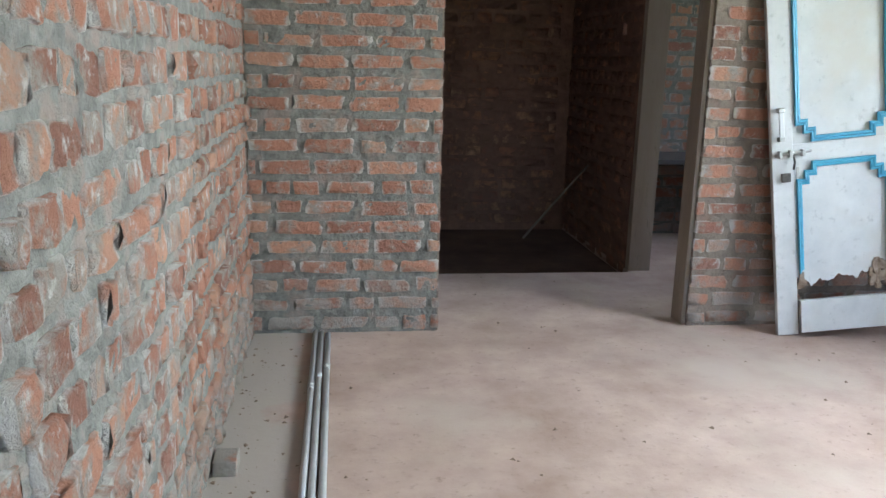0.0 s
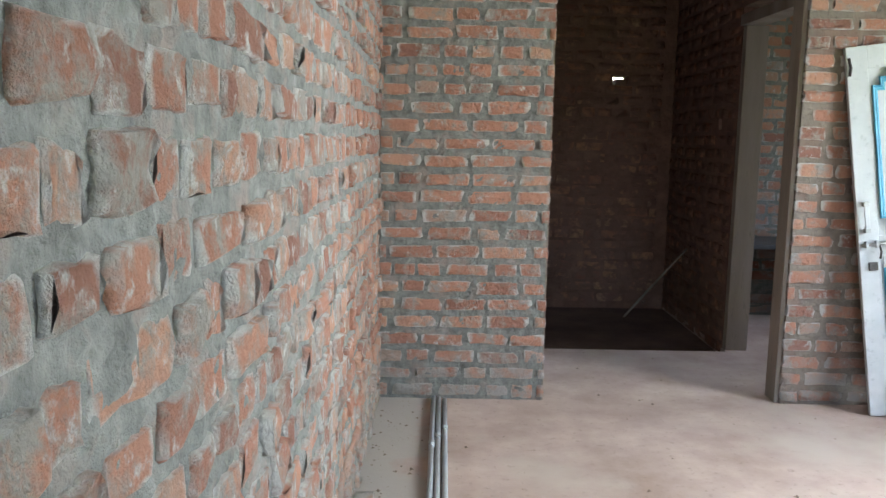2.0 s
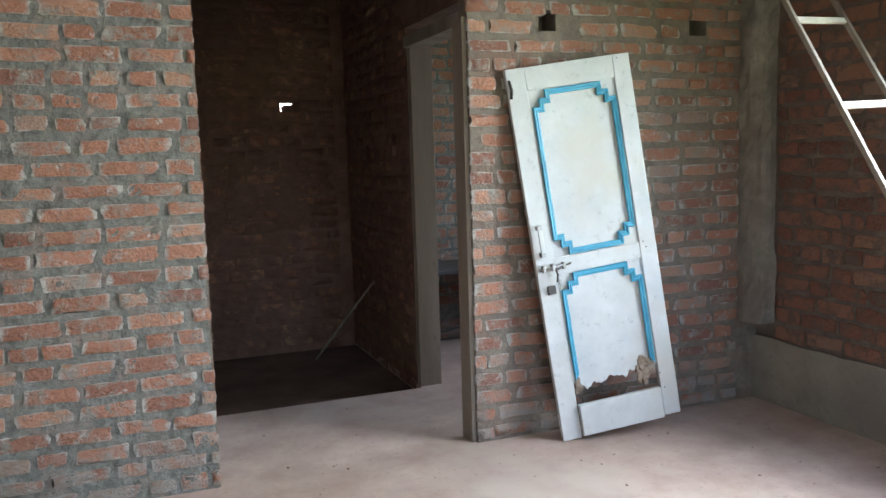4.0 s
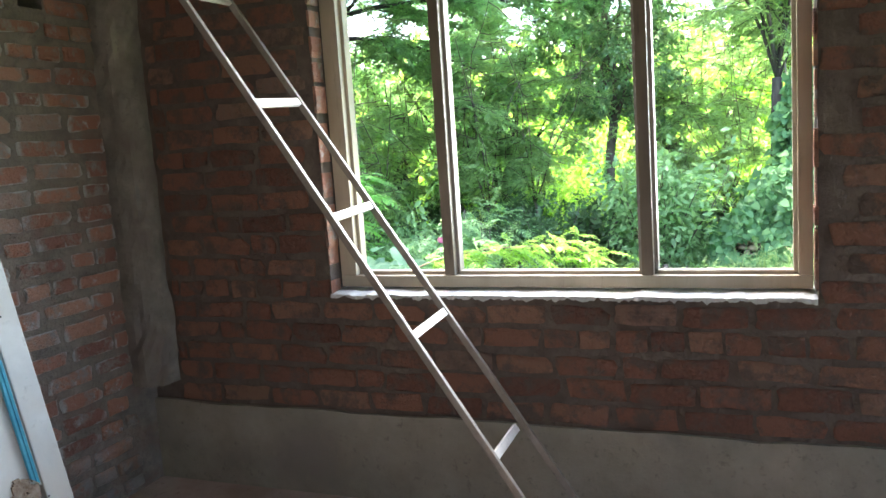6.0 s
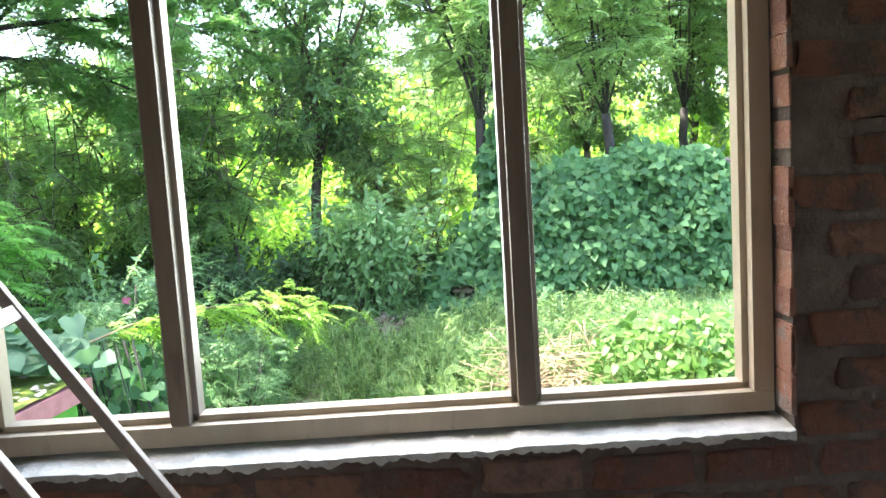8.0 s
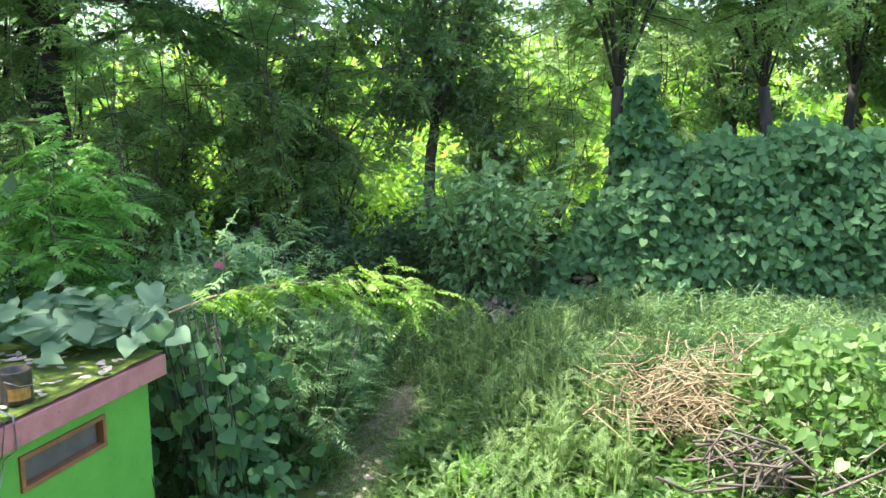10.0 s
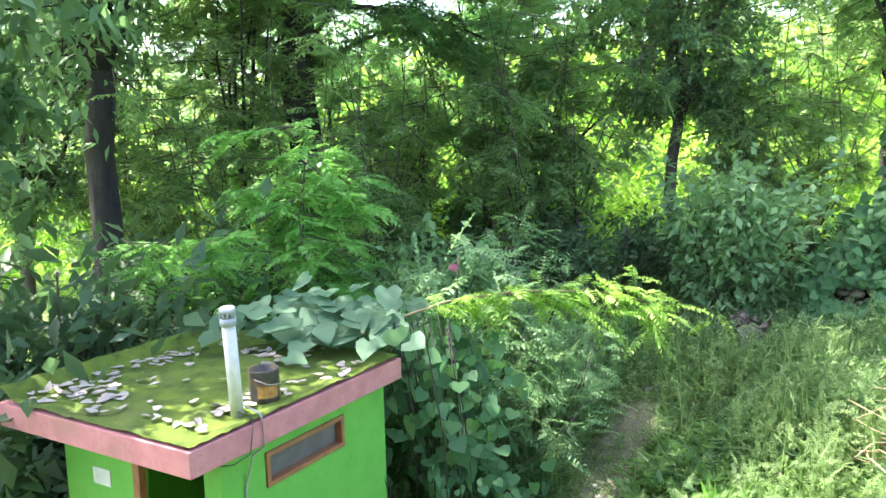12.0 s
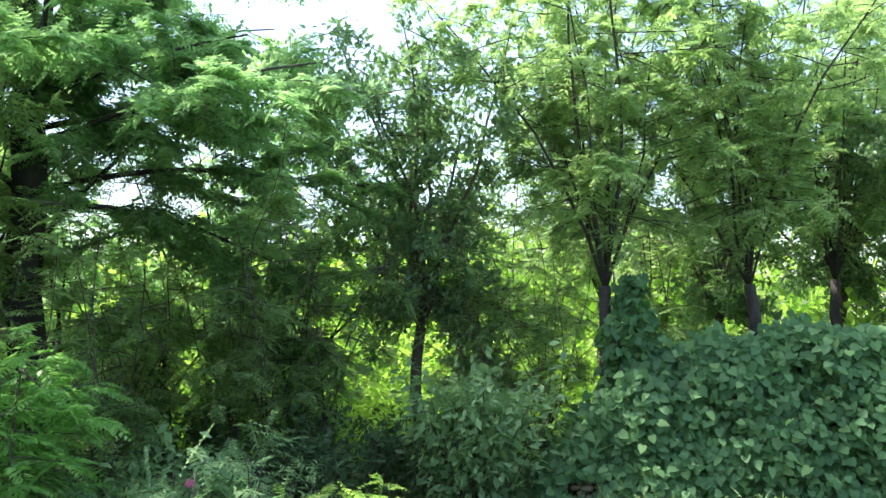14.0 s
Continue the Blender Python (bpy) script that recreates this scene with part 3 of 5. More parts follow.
# stick in darkened wood, so that its lower part sinks into the gloom
stick = tube("stick", [(1.40, 6.70, -0.044), (1.57, 6.58, 0.22), (1.79, 6.43, 0.55)], [0.009, 0.008, 0.007], M_WOOD_SHADED, None, 7)
tagged(stick, "thin stick leaning in the dark back room, colour darkened for its shade", "stick")

# ---- small debris on the floor ----
vs, ts = [], []
for i in range(420):
    x, y = rng.uniform(XL + 0.03, 3.3), rng.uniform(1.2, 5.5)
    if rng.random() < 0.45:
        x, y = XL + abs(rng.gauss(0, 0.16)) + 0.02, rng.uniform(1.5, 4.4)
    if y > YP - 0.03 and not 0.52 < x < 1.68:
        continue
    s = rng.choice((0.002, 0.003, 0.004, 0.007, 0.011))
    o = len(vs)
    a = rng.uniform(0, 6.28)
    for k in range(3):
        vs.append((x + s * math.cos(a + 2.1 * k) * rng.uniform(0.6, 1.4), y + s * math.sin(a + 2.1 * k), 0.0005))
    vs.append((x, y, s * rng.uniform(0.4, 0.9)))
    ts += [(o, o + 1, o + 3), (o + 1, o + 2, o + 3), (o + 2, o, o + 3)]
tagged(new("floor_debris", fast_mesh("floor_debris", vs, ts, M_DIRT)), "crumbs of mortar and dirt scattered on the floor", "debris", kind="stuff")
bat = part("brick_bat", box((XL + 0.012, 3.12, 0.0), (XL + 0.085, 3.22, 0.05), 0.006), M_BRICK)
tagged(bat, "broken piece of red brick on the floor by the wall", "brick")

# ---- outdoors: ground ----
def ground_z(x, y):
    raw = -2.2 + 0.2 * (x - 10.5) - 0.15 * (y - 4.8)
    t = np.clip((raw + 2.55) / 1.5, 0, 1)
    return -2.55 + 1.5 * t * t * (3 - 2 * t) + 0.05 * np.sin(x * 1.3 + y) * np.cos(y * 0.9)


def ground_material():
    m, nt, bs = nodes_of("weedy_soil")
    big = world_noise(nt, 0.35, 5, 0.6)
    fine = world_noise(nt, 9, 6, 0.7)
    c = ramp(nt, big, [(0.3, (0.07, 0.11, 0.025)), (0.55, (0.13, 0.19, 0.04)), (0.75, (0.20, 0.24, 0.07))])
    c = mix(nt, step(nt, fine, 0.5, 0.66), c, (0.13, 0.10, 0.06))
    nt.links.new(c, bs.inputs["Base Color"])
    bs.inputs["Roughness"].default_value = 0.95
    bump(nt, bs, fine, 0.8, 0.05)
    return m


M_GROUND = ground_material()
xs = np.concatenate([np.linspace(-60, 2, 12), np.linspace(3, 24, 85), np.geomspace(26, 2500, 26)])
ys = np.concatenate([-np.geomspace(2500, 12, 24), np.linspace(-11, 18, 80), np.geomspace(20, 2500, 24)])
gx, gy = np.meshgrid(xs, ys)
gz = ground_z(np.clip(gx, 3, 40), np.clip(gy, -12, 20))
far = np.clip((np.hypot(gx - 10, gy) - 60) / 400, 0, 1)
gz = gz + far * 2.5
verts = np.stack([gx, gy, gz], -1).reshape(-1, 3)
nx, ny = len(xs), len(ys)
i = (np.arange(ny - 1)[:, None] * nx + np.arange(nx - 1)).ravel()
tris = np.concatenate([np.stack([i, i + 1, i + nx + 1], 1), np.stack([i, i + nx + 1, i + nx], 1)])
tagged(new("ground", fast_mesh("ground", verts, tris, M_GROUND)), "weedy soil ground that slopes down towards the house", "ground", kind="structure")

# ---- foliage tools ----
nrs = np.random.RandomState(11)


def unit(a):
    return a / np.maximum(np.linalg.norm(a, axis=-1, keepdims=True), 1e-6)


def leaf_arrays(base, way, length, width, shape="plain", up=(0, 0, 1), tumble=0.5):
    """Leaves from base points along their ways: a folded blade, or a heart with two lobes."""
    n = len(base)
    way = unit(way)
    length = np.broadcast_to(np.asarray(length, float), (n,))[:, None]
    width = np.broadcast_to(np.asarray(width, float), (n,))[:, None]
    ref = unit(np.asarray(up, float) + nrs.normal(0, tumble, (n, 3)))
    side = unit(np.cross(way, ref))
    nrm = np.cross(side, way)
    if shape == "plain":
        p = [base, base + way * length * 0.45 + side * width * 0.5 + nrm * width * 0.12, base + way * length - nrm * length * 0.08,
             base + way * length * 0.45 - side * width * 0.5 + nrm * width * 0.12]
        loc = np.array([(0, 1, 2), (0, 2, 3)])
    else:
        q = [(0.0, 0.0, 0.0), (-0.16, 0.26, 0.06), (0.10, 0.52, 0.05), (0.52, 0.40, 0.0), (1.0, 0.0, -0.12), (0.52, -0.40, 0.0), (0.10, -0.52, 0.05), (-0.16, -0.26, 0.06)]
        p = [base + way * length * a + side * width * b + nrm * width * c for a, b, c in q]
        loc = np.array([(0, 1, 2), (0, 2, 3), (0, 3, 4), (0, 4, 5), (0, 5, 6), (0, 6, 7)])
    v = np.stack(p, 1).reshape(-1, 3)
    t = (loc[None] + (np.arange(n) * len(p))[:, None, None]).reshape(-1, 3)
    return v, t


def frond_arrays(base, way, length, pairs=9, leaflet=0.25, thin=0.30, droop=0.35, rach=0.006):
    """Feathered leaves: pairs of leaflets along a drooping rib."""
    n = len(base)
    way = unit(way)
    length = np.broadcast_to(np.asarray(length, float), (n,))[:, None]
    s = (np.arange(pairs) + 0.8) / pairs
    down = np.array([0, 0, -1.0])
    pts = base[:, None] + way[:, None] * (length * s)[:, :, None] + down * (droop * length * s**2)[:, :, None]
    tang = unit(way[:, None] + down * (2 * droop * s)[None, :, None])
    side = unit(np.cross(way, np.array([0, 0, 1.0]) + nrs.normal(0, 0.25, (n, 3))))
    side = np.broadcast_to(side[:, None], pts.shape)
    size = (length * leaflet * np.sin(np.pi * (0.22 + 0.70 * s)))
    out_v, out_t, o = [], [], 0
    for sg in (1, -1):
        w = unit(side * sg + tang * 0.45 + nrs.normal(0, 0.10, pts.shape) + down * 0.18)
        v, t = leaf_arrays(pts.reshape(-1, 3), w.reshape(-1, 3), size.ravel(), size.ravel() * thin, tumble=0.22)
        out_v.append(v)
        out_t.append(t + o)
        o += len(v)
    # the rib, a thin three-cornered strip
    e = base + way * length + down * droop * length
    m = base + way * length * 0.5 + down * droop * length * 0.25
    sd = side[:, 0] * rach
    v = np.stack([base - sd, base + sd, m - sd, m + sd, e], 1).reshape(-1, 3)
    loc = np.array([(0, 1, 3), (0, 3, 2), (2, 3, 4)])
    out_v.append(v)
    out_t.append((loc[None] + (np.arange(n) * 5)[:, None, None]).reshape(-1, 3) + o)
    return np.concatenate(out_v), np.concatenate(out_t)


def join(arrays):
    vs, ts, o = [], [], 0
    for v, t in arrays:
        vs.append(v)
        ts.append(t + o)
        o += len(v)
    return np.concatenate(vs), np.concatenate(ts)


def sphere_ways(n, up=0.2):
    w = unit(nrs.normal(0, 1, (n, 3)))
    w[:, 2] += up
    return unit(w)


M_BARK = mottled("grey_brown_bark", (0.07, 0.055, 0.045), (0.17, 0.14, 0.115), 7, 0.95, 25, 0.02, stretch=(1, 1, 0.3))
M_BARK_DARK = mottled("dark_bark", (0.025, 0.022, 0.02), (0.07, 0.06, 0.055), 7, 0.95, 25, 0.02, stretch=(1, 1, 0.3))
M_FEATHER = leaf_material("feathery_leaves", (0.15, 0.23, 0.115), (0.29, 0.40, 0.18), 0.55, (0.40, 0.49, 0.20))
M_FEATHER_DEEP = leaf_material("deep_feathery_leaves", (0.15, 0.255, 0.13), (0.29, 0.43, 0.21), 0.6)
M_FERN = leaf_material("fern_green_leaves", (0.15, 0.31, 0.09), (0.27, 0.48, 0.14), 0.5)
M_BROAD = leaf_material("dark_broad_leaves", (0.05, 0.10, 0.05), (0.10, 0.17, 0.08), 0.35)
M_SHRUB = leaf_material("shrub_leaves", (0.09, 0.17, 0.085), (0.185, 0.29, 0.145), 0.45, (0.28, 0.37, 0.18))
M_VINE = leaf_material("vine_leaves", (0.042, 0.12, 0.05), (0.11, 0.235, 0.095), 0.4, (0.19, 0.33, 0.12), 0.66)
M_SQUASH = leaf_material("gourd_leaves", (0.06, 0.13, 0.038), (0.145, 0.26, 0.07), 0.45, (0.26, 0.36, 0.12))
M_PALE = leaf_material("pale_heart_leaves", (0.075, 0.155, 0.09), (0.145, 0.25, 0.145), 0.35, None, 0.65)
M_WEED = leaf_material("weed_leaves", (0.11, 0.19, 0.075), (0.25, 0.35, 0.135), 0.45, (0.42, 0.50, 0.24))
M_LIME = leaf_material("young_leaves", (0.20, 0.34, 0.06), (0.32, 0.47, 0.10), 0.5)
M_TARO = leaf_material("taro_leaves", (0.11, 0.25, 0.04), (0.20, 0.38, 0.075), 0.4)
M_BUSH = leaf_material("pale_bush_leaves", (0.12, 0.22, 0.105), (0.24, 0.37, 0.18), 0.45, (0.37, 0.50, 0.26), 0.6)
M_DRY = mottled("dry_twigs", (0.22, 0.16, 0.09), (0.42, 0.33, 0.20), 12, 0.9, 40, 0.003)


def bough_lines(r, start, way, length, radius, curl=0.25, n=6, lift=0.1):
    p, d = Vector(start), Vector(way).normalized()
    pts, rad = [p.copy()], [radius]
    for k in range(n):
        d = (d + Vector((r.gauss(0, curl), r.gauss(0, curl), r.gauss(0, curl * 0.6) + lift)) * 0.5).normalized()
        p = p + d * (length / n)
        pts.append(p.copy())
        rad.append(radius * (1 - 0.85 * (k + 1) / n) + 0.004)
    return pts, rad


TW = 13


def tree(name, label, seed, height, radius, fork, boughs, spread, leaf, fronds, frond_len, pairs, leaflet, bark, droop=0.4, shape="feather", low=0.25, lean=0.0, thin=0.3, slim=0.3, curl=0.3, flat=1.0, limbs=()):
    """A tree at the origin: trunk, boughs and a crown of many leaves along its twigs."""
    r = random.Random(seed)
    root = thing(name, label, "tree")
    tp = [Vector((lean * (k / 5) ** 1.4 + r.gauss(0, 0.25 * radius + 0.02) * (k > 0), r.gauss(0, 0.3 * radius + 0.02) * (k > 0), -0.15 + (fork + 0.15) * k / 5)) for k in range(6)]
    rr = [radius * (1.25 if k == 0 else 1 - 0.05 * k) for k in range(6)]
    tube("trunk", tp, rr, bark, root, 10)
    lines, twigs = [], []
    for b in range(boughs):
        a = 6.283 * (b + r.uniform(-0.3, 0.3)) / boughs
        out = spread * r.uniform(0.35, 1.1)
        h = (height - fork) * r.uniform(0.65, 1.05)
        start = tp[-1] + Vector((0, 0, -r.uniform(0, 0.12)))
        pts, rad = bough_lines(r, start, (math.cos(a) * out, math.sin(a) * out, h), math.hypot(out, h), radius * slim * r.uniform(0.75, 1.3), curl, 7)
        lines.append((pts, rad))
        for j in range(TW):
            k = r.uniform(low, 1.0) * (len(pts) - 1.01)
            q = pts[int(k)].lerp(pts[int(k) + 1], k % 1)
            w = Vector((r.gauss(0, 1), r.gauss(0, 1), r.uniform(-1.0, 0.4)))
            tw = bough_lines(r, q, w, r.uniform(0.5, 1.3) * min(spread, 2.4) * 0.55, 0.008, 0.3, 4, 0.0)
            lines.append(tw)
            twigs.append(tw[0])
        twigs.append(pts[-4:])
    for z, way, length in limbs:        # long level limbs that droop at their tips
        start = tp[0].lerp(tp[-1], min(1.0, (z + 0.15) / (fork + 0.15)))
        pts, rad = bough_lines(r, start, way, length, radius * slim * 0.5, 0.16, 7, -0.14)
        lines.append((pts, rad))
        for j in range(TW):
            k = (0.15 + 0.75 * r.random()) * (len(pts) - 1.01)
            q = pts[int(k)].lerp(pts[int(k) + 1], k % 1)
            w = Vector(way).normalized() * 0.7 + Vector((r.gauss(0, 0.8), r.gauss(0, 0.8), r.uniform(-0.75, 0.3)))
            tw = bough_lines(r, q, w, r.uniform(0.7, 2.0), 0.007, 0.25, 4, -0.12)
            lines.append(tw)
            twigs += [tw[0], tw[0]]
    for k in range(0, len(lines), TW + 1):
        many_tubes("bough", lines[k:k + TW + 1], bark, root, 5)
    tw = nrs.randint(0, len(twigs), fronds)
    base = np.empty((fronds, 3))
    way = np.empty((fronds, 3))
    for i2, t in enumerate(tw):
        pts = twigs[t]
        k = math.sqrt(nrs.rand()) * (len(pts) - 1.01)
        a, b = pts[int(k)], pts[int(k) + 1]
        base[i2] = a.lerp(b, k % 1)
        way[i2] = (b - a).normalized()
    way = unit(way * 0.6 + nrs.normal(0, 0.75, way.shape) + np.array([0, 0, 0.05]))
    way[:, 2] *= flat
    ln = frond_len * nrs.uniform(0.6, 1.25, fronds)
    if shape == "feather":
        v, t = frond_arrays(base, way, ln, pairs, leaflet, thin, droop)
    else:
        v, t = [], []
        arr = []
        for k in range(pairs):
            off = base + nrs.normal(0, frond_len * 0.7, base.shape)
            arr.append(leaf_arrays(off, unit(way + nrs.normal(0, 0.7, way.shape) + np.array([0, 0, -droop])), ln, ln * leaflet, tumble=0.6))
        v, t = join(arr)
    put("crown", fast_mesh("crown", v, t, leaf), root)
    return root


def scatter_on(root, places):
    """Copies of a plant: x, y, turn, scale; the first place is the plant's own."""
    for k, (x, y, turn, s) in enumerate(places):
        m = pose(x, y, float(ground_z(x, y)) - 0.03, 0, 0, turn) @ Matrix.Scale(s, 4)
        if k == 0:
            root.matrix_basis = m
        else:
            keep = root.scale.copy()
            root.scale = (1, 1, 1)
            copy_thing(root, m)
            root.scale = keep


fork_tree = tree("pollard_tree", "pollarded feathery tree with many thin upright shoots from one knob", 3, 9.4, 0.12, 3.15, 13, 2.3, M_FEATHER, 3000, 0.38, 7, 0.34, M_BARK_DARK, 0.34, flat=0.7, low=0.2, slim=0.2, curl=0.2, thin=0.42)
scatter_on(fork_tree, [(15.75, 1.65, 20, 1.0), (17.0, -0.75, 140, 1.0), (20.5, -3.2, 250, 1.05), (22.5, 1.2, 70, 1.0), (14.46, 11.4, 300, 1.0)])
wood_tree = tree("woodland_tree", "grey-trunked feathery woodland tree", 8, 8.8, 0.13, 1.9, 9, 2.5, M_FEATHER_DEEP, 2300, 0.40, 7, 0.34, M_BARK_DARK, 0.32, flat=0.6, lean=0.5, low=0.1, thin=0.42)
scatter_on(wood_tree, [(18.5, 12.4, 210, 0.95), (20.5, 16.5, 100, 1.1), (19.0, 8.7, 30, 0.98), (17.6, 6.9, 80, 0.7), (17.9, 9.8, 200, 0.7), (20.6, -6.9, 10, 1.0), (21.5, -9.6, 260, 1.1)])
slim_tree = tree("slim_tree", "slender young tree with thin crooked stem", 21, 5.8, 0.045, 1.3, 6, 1.4, M_FEATHER, 660, 0.38, 7, 0.34, M_BARK, 0.32, flat=0.6, lean=0.3, low=0.1, thin=0.4)
scatter_on(slim_tree, [(17.0, 3.9, 0, 0.8), (17.2, 3.3, 130, 0.75), (17.0, 2.7, 220, 0.75), (15.9, 5.9, 40, 0.95), (15.6, 7.2, 310, 1.0), (16.8, 7.6, 90, 1.1), (14.8, 8.8, 170, 1.0), (15.9, 9.5, 20, 1.0),
                       (13.2, 10.2, 250, 1.0), (13.8, 11.0, 100, 1.0), (12.6, 11.9, 10, 1.0), (14.0, 13.2, 200, 1.2), (20.0, 2.4, 60, 1.2), (19.4, 0.4, 150, 1.1)])
big_tree = tree("shade_tree", "tall spreading shade tree with a thick trunk and long level limbs", 5, 14.0, 0.33, 7.6, 9, 4.6, M_FEATHER_DEEP, 9800, 0.44, 7, 0.34, M_BARK_DARK, 0.32, flat=0.5, low=0.0, thin=0.42, slim=0.34,
                limbs=((4.8, (0.5, -0.8, 1.4), 4.6), (6.0, (0.1, -1, 0.28), 6.0), (6.6, (-0.4, -0.9, 0.3), 5.6), (7.0, (0.5, -0.8, 0.35), 5.6), (6.8, (0.15, -1, 0.4), 5.0), (7.6, (0.1, -0.9, 0.75), 4.6), (7.4, (-0.6, -0.7, 0.7), 4.6), (7.5, (0.6, -0.6, 0.85), 4.6), (6.6, (-0.9, -0.3, 0.4), 4.5), (6.0, (0.2, 0.9, 0.6), 4.5), (5.8, (0.3, -1, 0.12), 4.4), (7.2, (-0.35, -1, 0.5), 4.2)))
scatter_on(big_tree, [(15.0, 10.6, 0, 1.0)])
round_tree = tree("leafy_tree", "round-crowned broad-leaved tree at the wood edge", 31, 7.6, 0.12, 2.6, 12, 2.2, M_SHRUB, 3000, 0.14, 7, 0.5, M_BARK, 0.3, shape="broad", low=0.05)
scatter_on(round_tree, [(17.3, 4.72, 0, 1.0), (18.0, -5.6, 200, 0.95), (20.5, -8.0, 20, 1.1), (21.5, -1.2, 140, 0.95), (24.0, -4.6, 70, 1.2), (26.0, -9.0, 170, 1.3), (12.4, 14.0, 90, 1.1)])
dark_tree = tree("broadleaf_tree", "dark-trunked tree with large drooping leaves", 44, 9.0, 0.24, 5.0, 9, 2.6, M_SHRUB, 480, 0.24, 5, 0.42, M_BARK_DARK, 0.6, shape="broad", low=0.0, slim=0.35)
scatter_on(dark_tree, [(11.5, 11.35, 0, 1.0)])
# added tree, mostly out of view, whose crown keeps sun off the outhouse roof
roof_shade_tree = tree("broadleaf_tree", "dense broad-leaved tree added mostly out of view to shade the outhouse roof", 45, 8.5, 0.22, 3.9, 10, 3.3, M_SHRUB, 2600, 0.26, 5, 0.42, M_BARK_DARK, 0.6, shape="broad", low=0.0, slim=0.35)
scatter_on(roof_shade_tree, [(8.2, 11.0, 150, 1.0)])
sapling = tree("fern_leaved_sapling", "bright green sapling with layered fern-like leaves", 52, 4.5, 0.05, 1.3, 8, 1.45, M_FERN, 1150, 0.55, 12, 0.22, M_BARK, 0.42, low=0.1, thin=0.5, flat=0.25)
scatter_on(sapling, [(11.3, 8.25, 40, 0.93)])


def bush(name, label, seed, size, leaf, count, length, width, kind="plain", stems=10, up=0.35, pairs=8):
    """A bush at the origin: thin stems and an uneven mass of leaves."""
    r = random.Random(seed)
    root = thing(name, label, "bush")
    lines, tips = [], []
    for k in range(stems):
        a = r.uniform(0, 6.283)
        out = r.uniform(0.2, 1.0)
        way = (math.cos(a) * out * size[0], math.sin(a) * out * size[1], size[2] * r.uniform(0.6, 1.0))
        ln = bough_lines(r, (0.1 * math.cos(a) * size[0], 0.1 * math.sin(a) * size[1], -0.1), way, Vector(way).length * 1.05, 0.014, 0.22, 6, 0.05)
        lines.append(ln)
        tips.append(ln[0])
    for ln in lines:
        many_tubes("stem", [ln], M_BARK, root, 5)
    base = np.empty((count, 3))
    for i2 in range(count):
        pts = tips[nrs.randint(len(tips))]
        k = (0.12 + 0.88 * math.sqrt(nrs.rand())) * (len(pts) - 1.01)
        base[i2] = pts[int(k)].lerp(pts[int(k) + 1], k % 1)
    base += nrs.normal(0, 0.13, base.shape) * np.array(size)
    base[:, 2] = np.abs(base[:, 2])
    way = unit(base * np.array([1, 1, 0.2]) / np.array(size) * 0.8 + nrs.normal(0, 0.6, base.shape) + np.array([0, 0, up]))
    ln = length * nrs.uniform(0.6, 1.3, count)
    if kind == "feather":
        v, t = frond_arrays(base, way, ln, pairs, width, 0.36, 0.35, 0.004)
    else:
        v, t = leaf_arrays(base, way, ln, ln * width, kind, tumble=0.5)
    put("leaves", fast_mesh("leaves", v, t, leaf), root)
    return root


shrub = bush("shrub", "dark green leafy shrub under the trees", 61, (1.0, 1.0, 1.25), M_BROAD, 1500, 0.15, 0.42)
scatter_on(shrub, [(15.2, 5.4, 0, 1.0), (15.6, 6.6, 80, 1.05), (14.9, 7.8, 200, 1.0), (14.0, 9.2, 20, 1.1), (16.2, 4.4, 300, 0.9), (10.2, 10.4, 130, 1.25), (9.2, 10.6, 10, 1.2), (12.2, 10.0, 60, 1.0),
                   (13.0, 8.9, 160, 0.9), (16.9, 2.2, 240, 0.8), (17.5, 8.8, 40, 1.2), (16.0, 11.0, 90, 1.2), (8.4, 10.2, 250, 1.1), (10.3, 9.9, 70, 2.0), (9.5, 9.6, 190, 2.1), (8.7, 9.5, 40, 2.1), (11.2, 10.3, 290, 1.4), (17.6, 3.4, 33, 0.9), (17.4, 6.6, 213, 1.0), (16.8, 9.9, 303, 1.0), (13.4, 11.9, 183, 1.2), (17.8, -0.2, 273, 1.5), (17.4, -2.0, 5, 1.6), (17.0, -3.2, 10, 1.2), (19.5, -4.8, 100, 1.4), (11.0, 12.4, 0, 1.3)])
leafy = bush("leafy_bush", "tall pale-green leafy bush", 71, (0.95, 0.95, 1.95), M_BUSH, 4600, 0.15, 0.50, stems=26, up=-0.25)
scatter_on(leafy, [(14.65, 3.55, 0, 1.0), (16.6, -5.6, 200, 1.3), (15.9, 0.2, 40, 1.0), (12.75, 7.0, 120, 1.15)])
feather_bush = bush("feathery_bush", "feathery green bush with fine pinnate leaves", 81, (1.1, 1.1, 1.7), M_BUSH, 420, 0.40, 0.17, "feather", 16, 0.2, 11)
scatter_on(feather_bush, [(11.2, 6.7, 0, 1.15), (11.1, 5.95, 90, 1.0), (11.9, 5.4, 200, 0.85), (10.9, 7.1, 300, 1.1), (12.3, 7.5, 40, 1.3), (11.6, 7.8, 140, 1.2), (12.6, 5.7, 20, 0.8), (12.2, 6.35, 160, 1.45), (12.9, 7.4, 250, 1.35)])
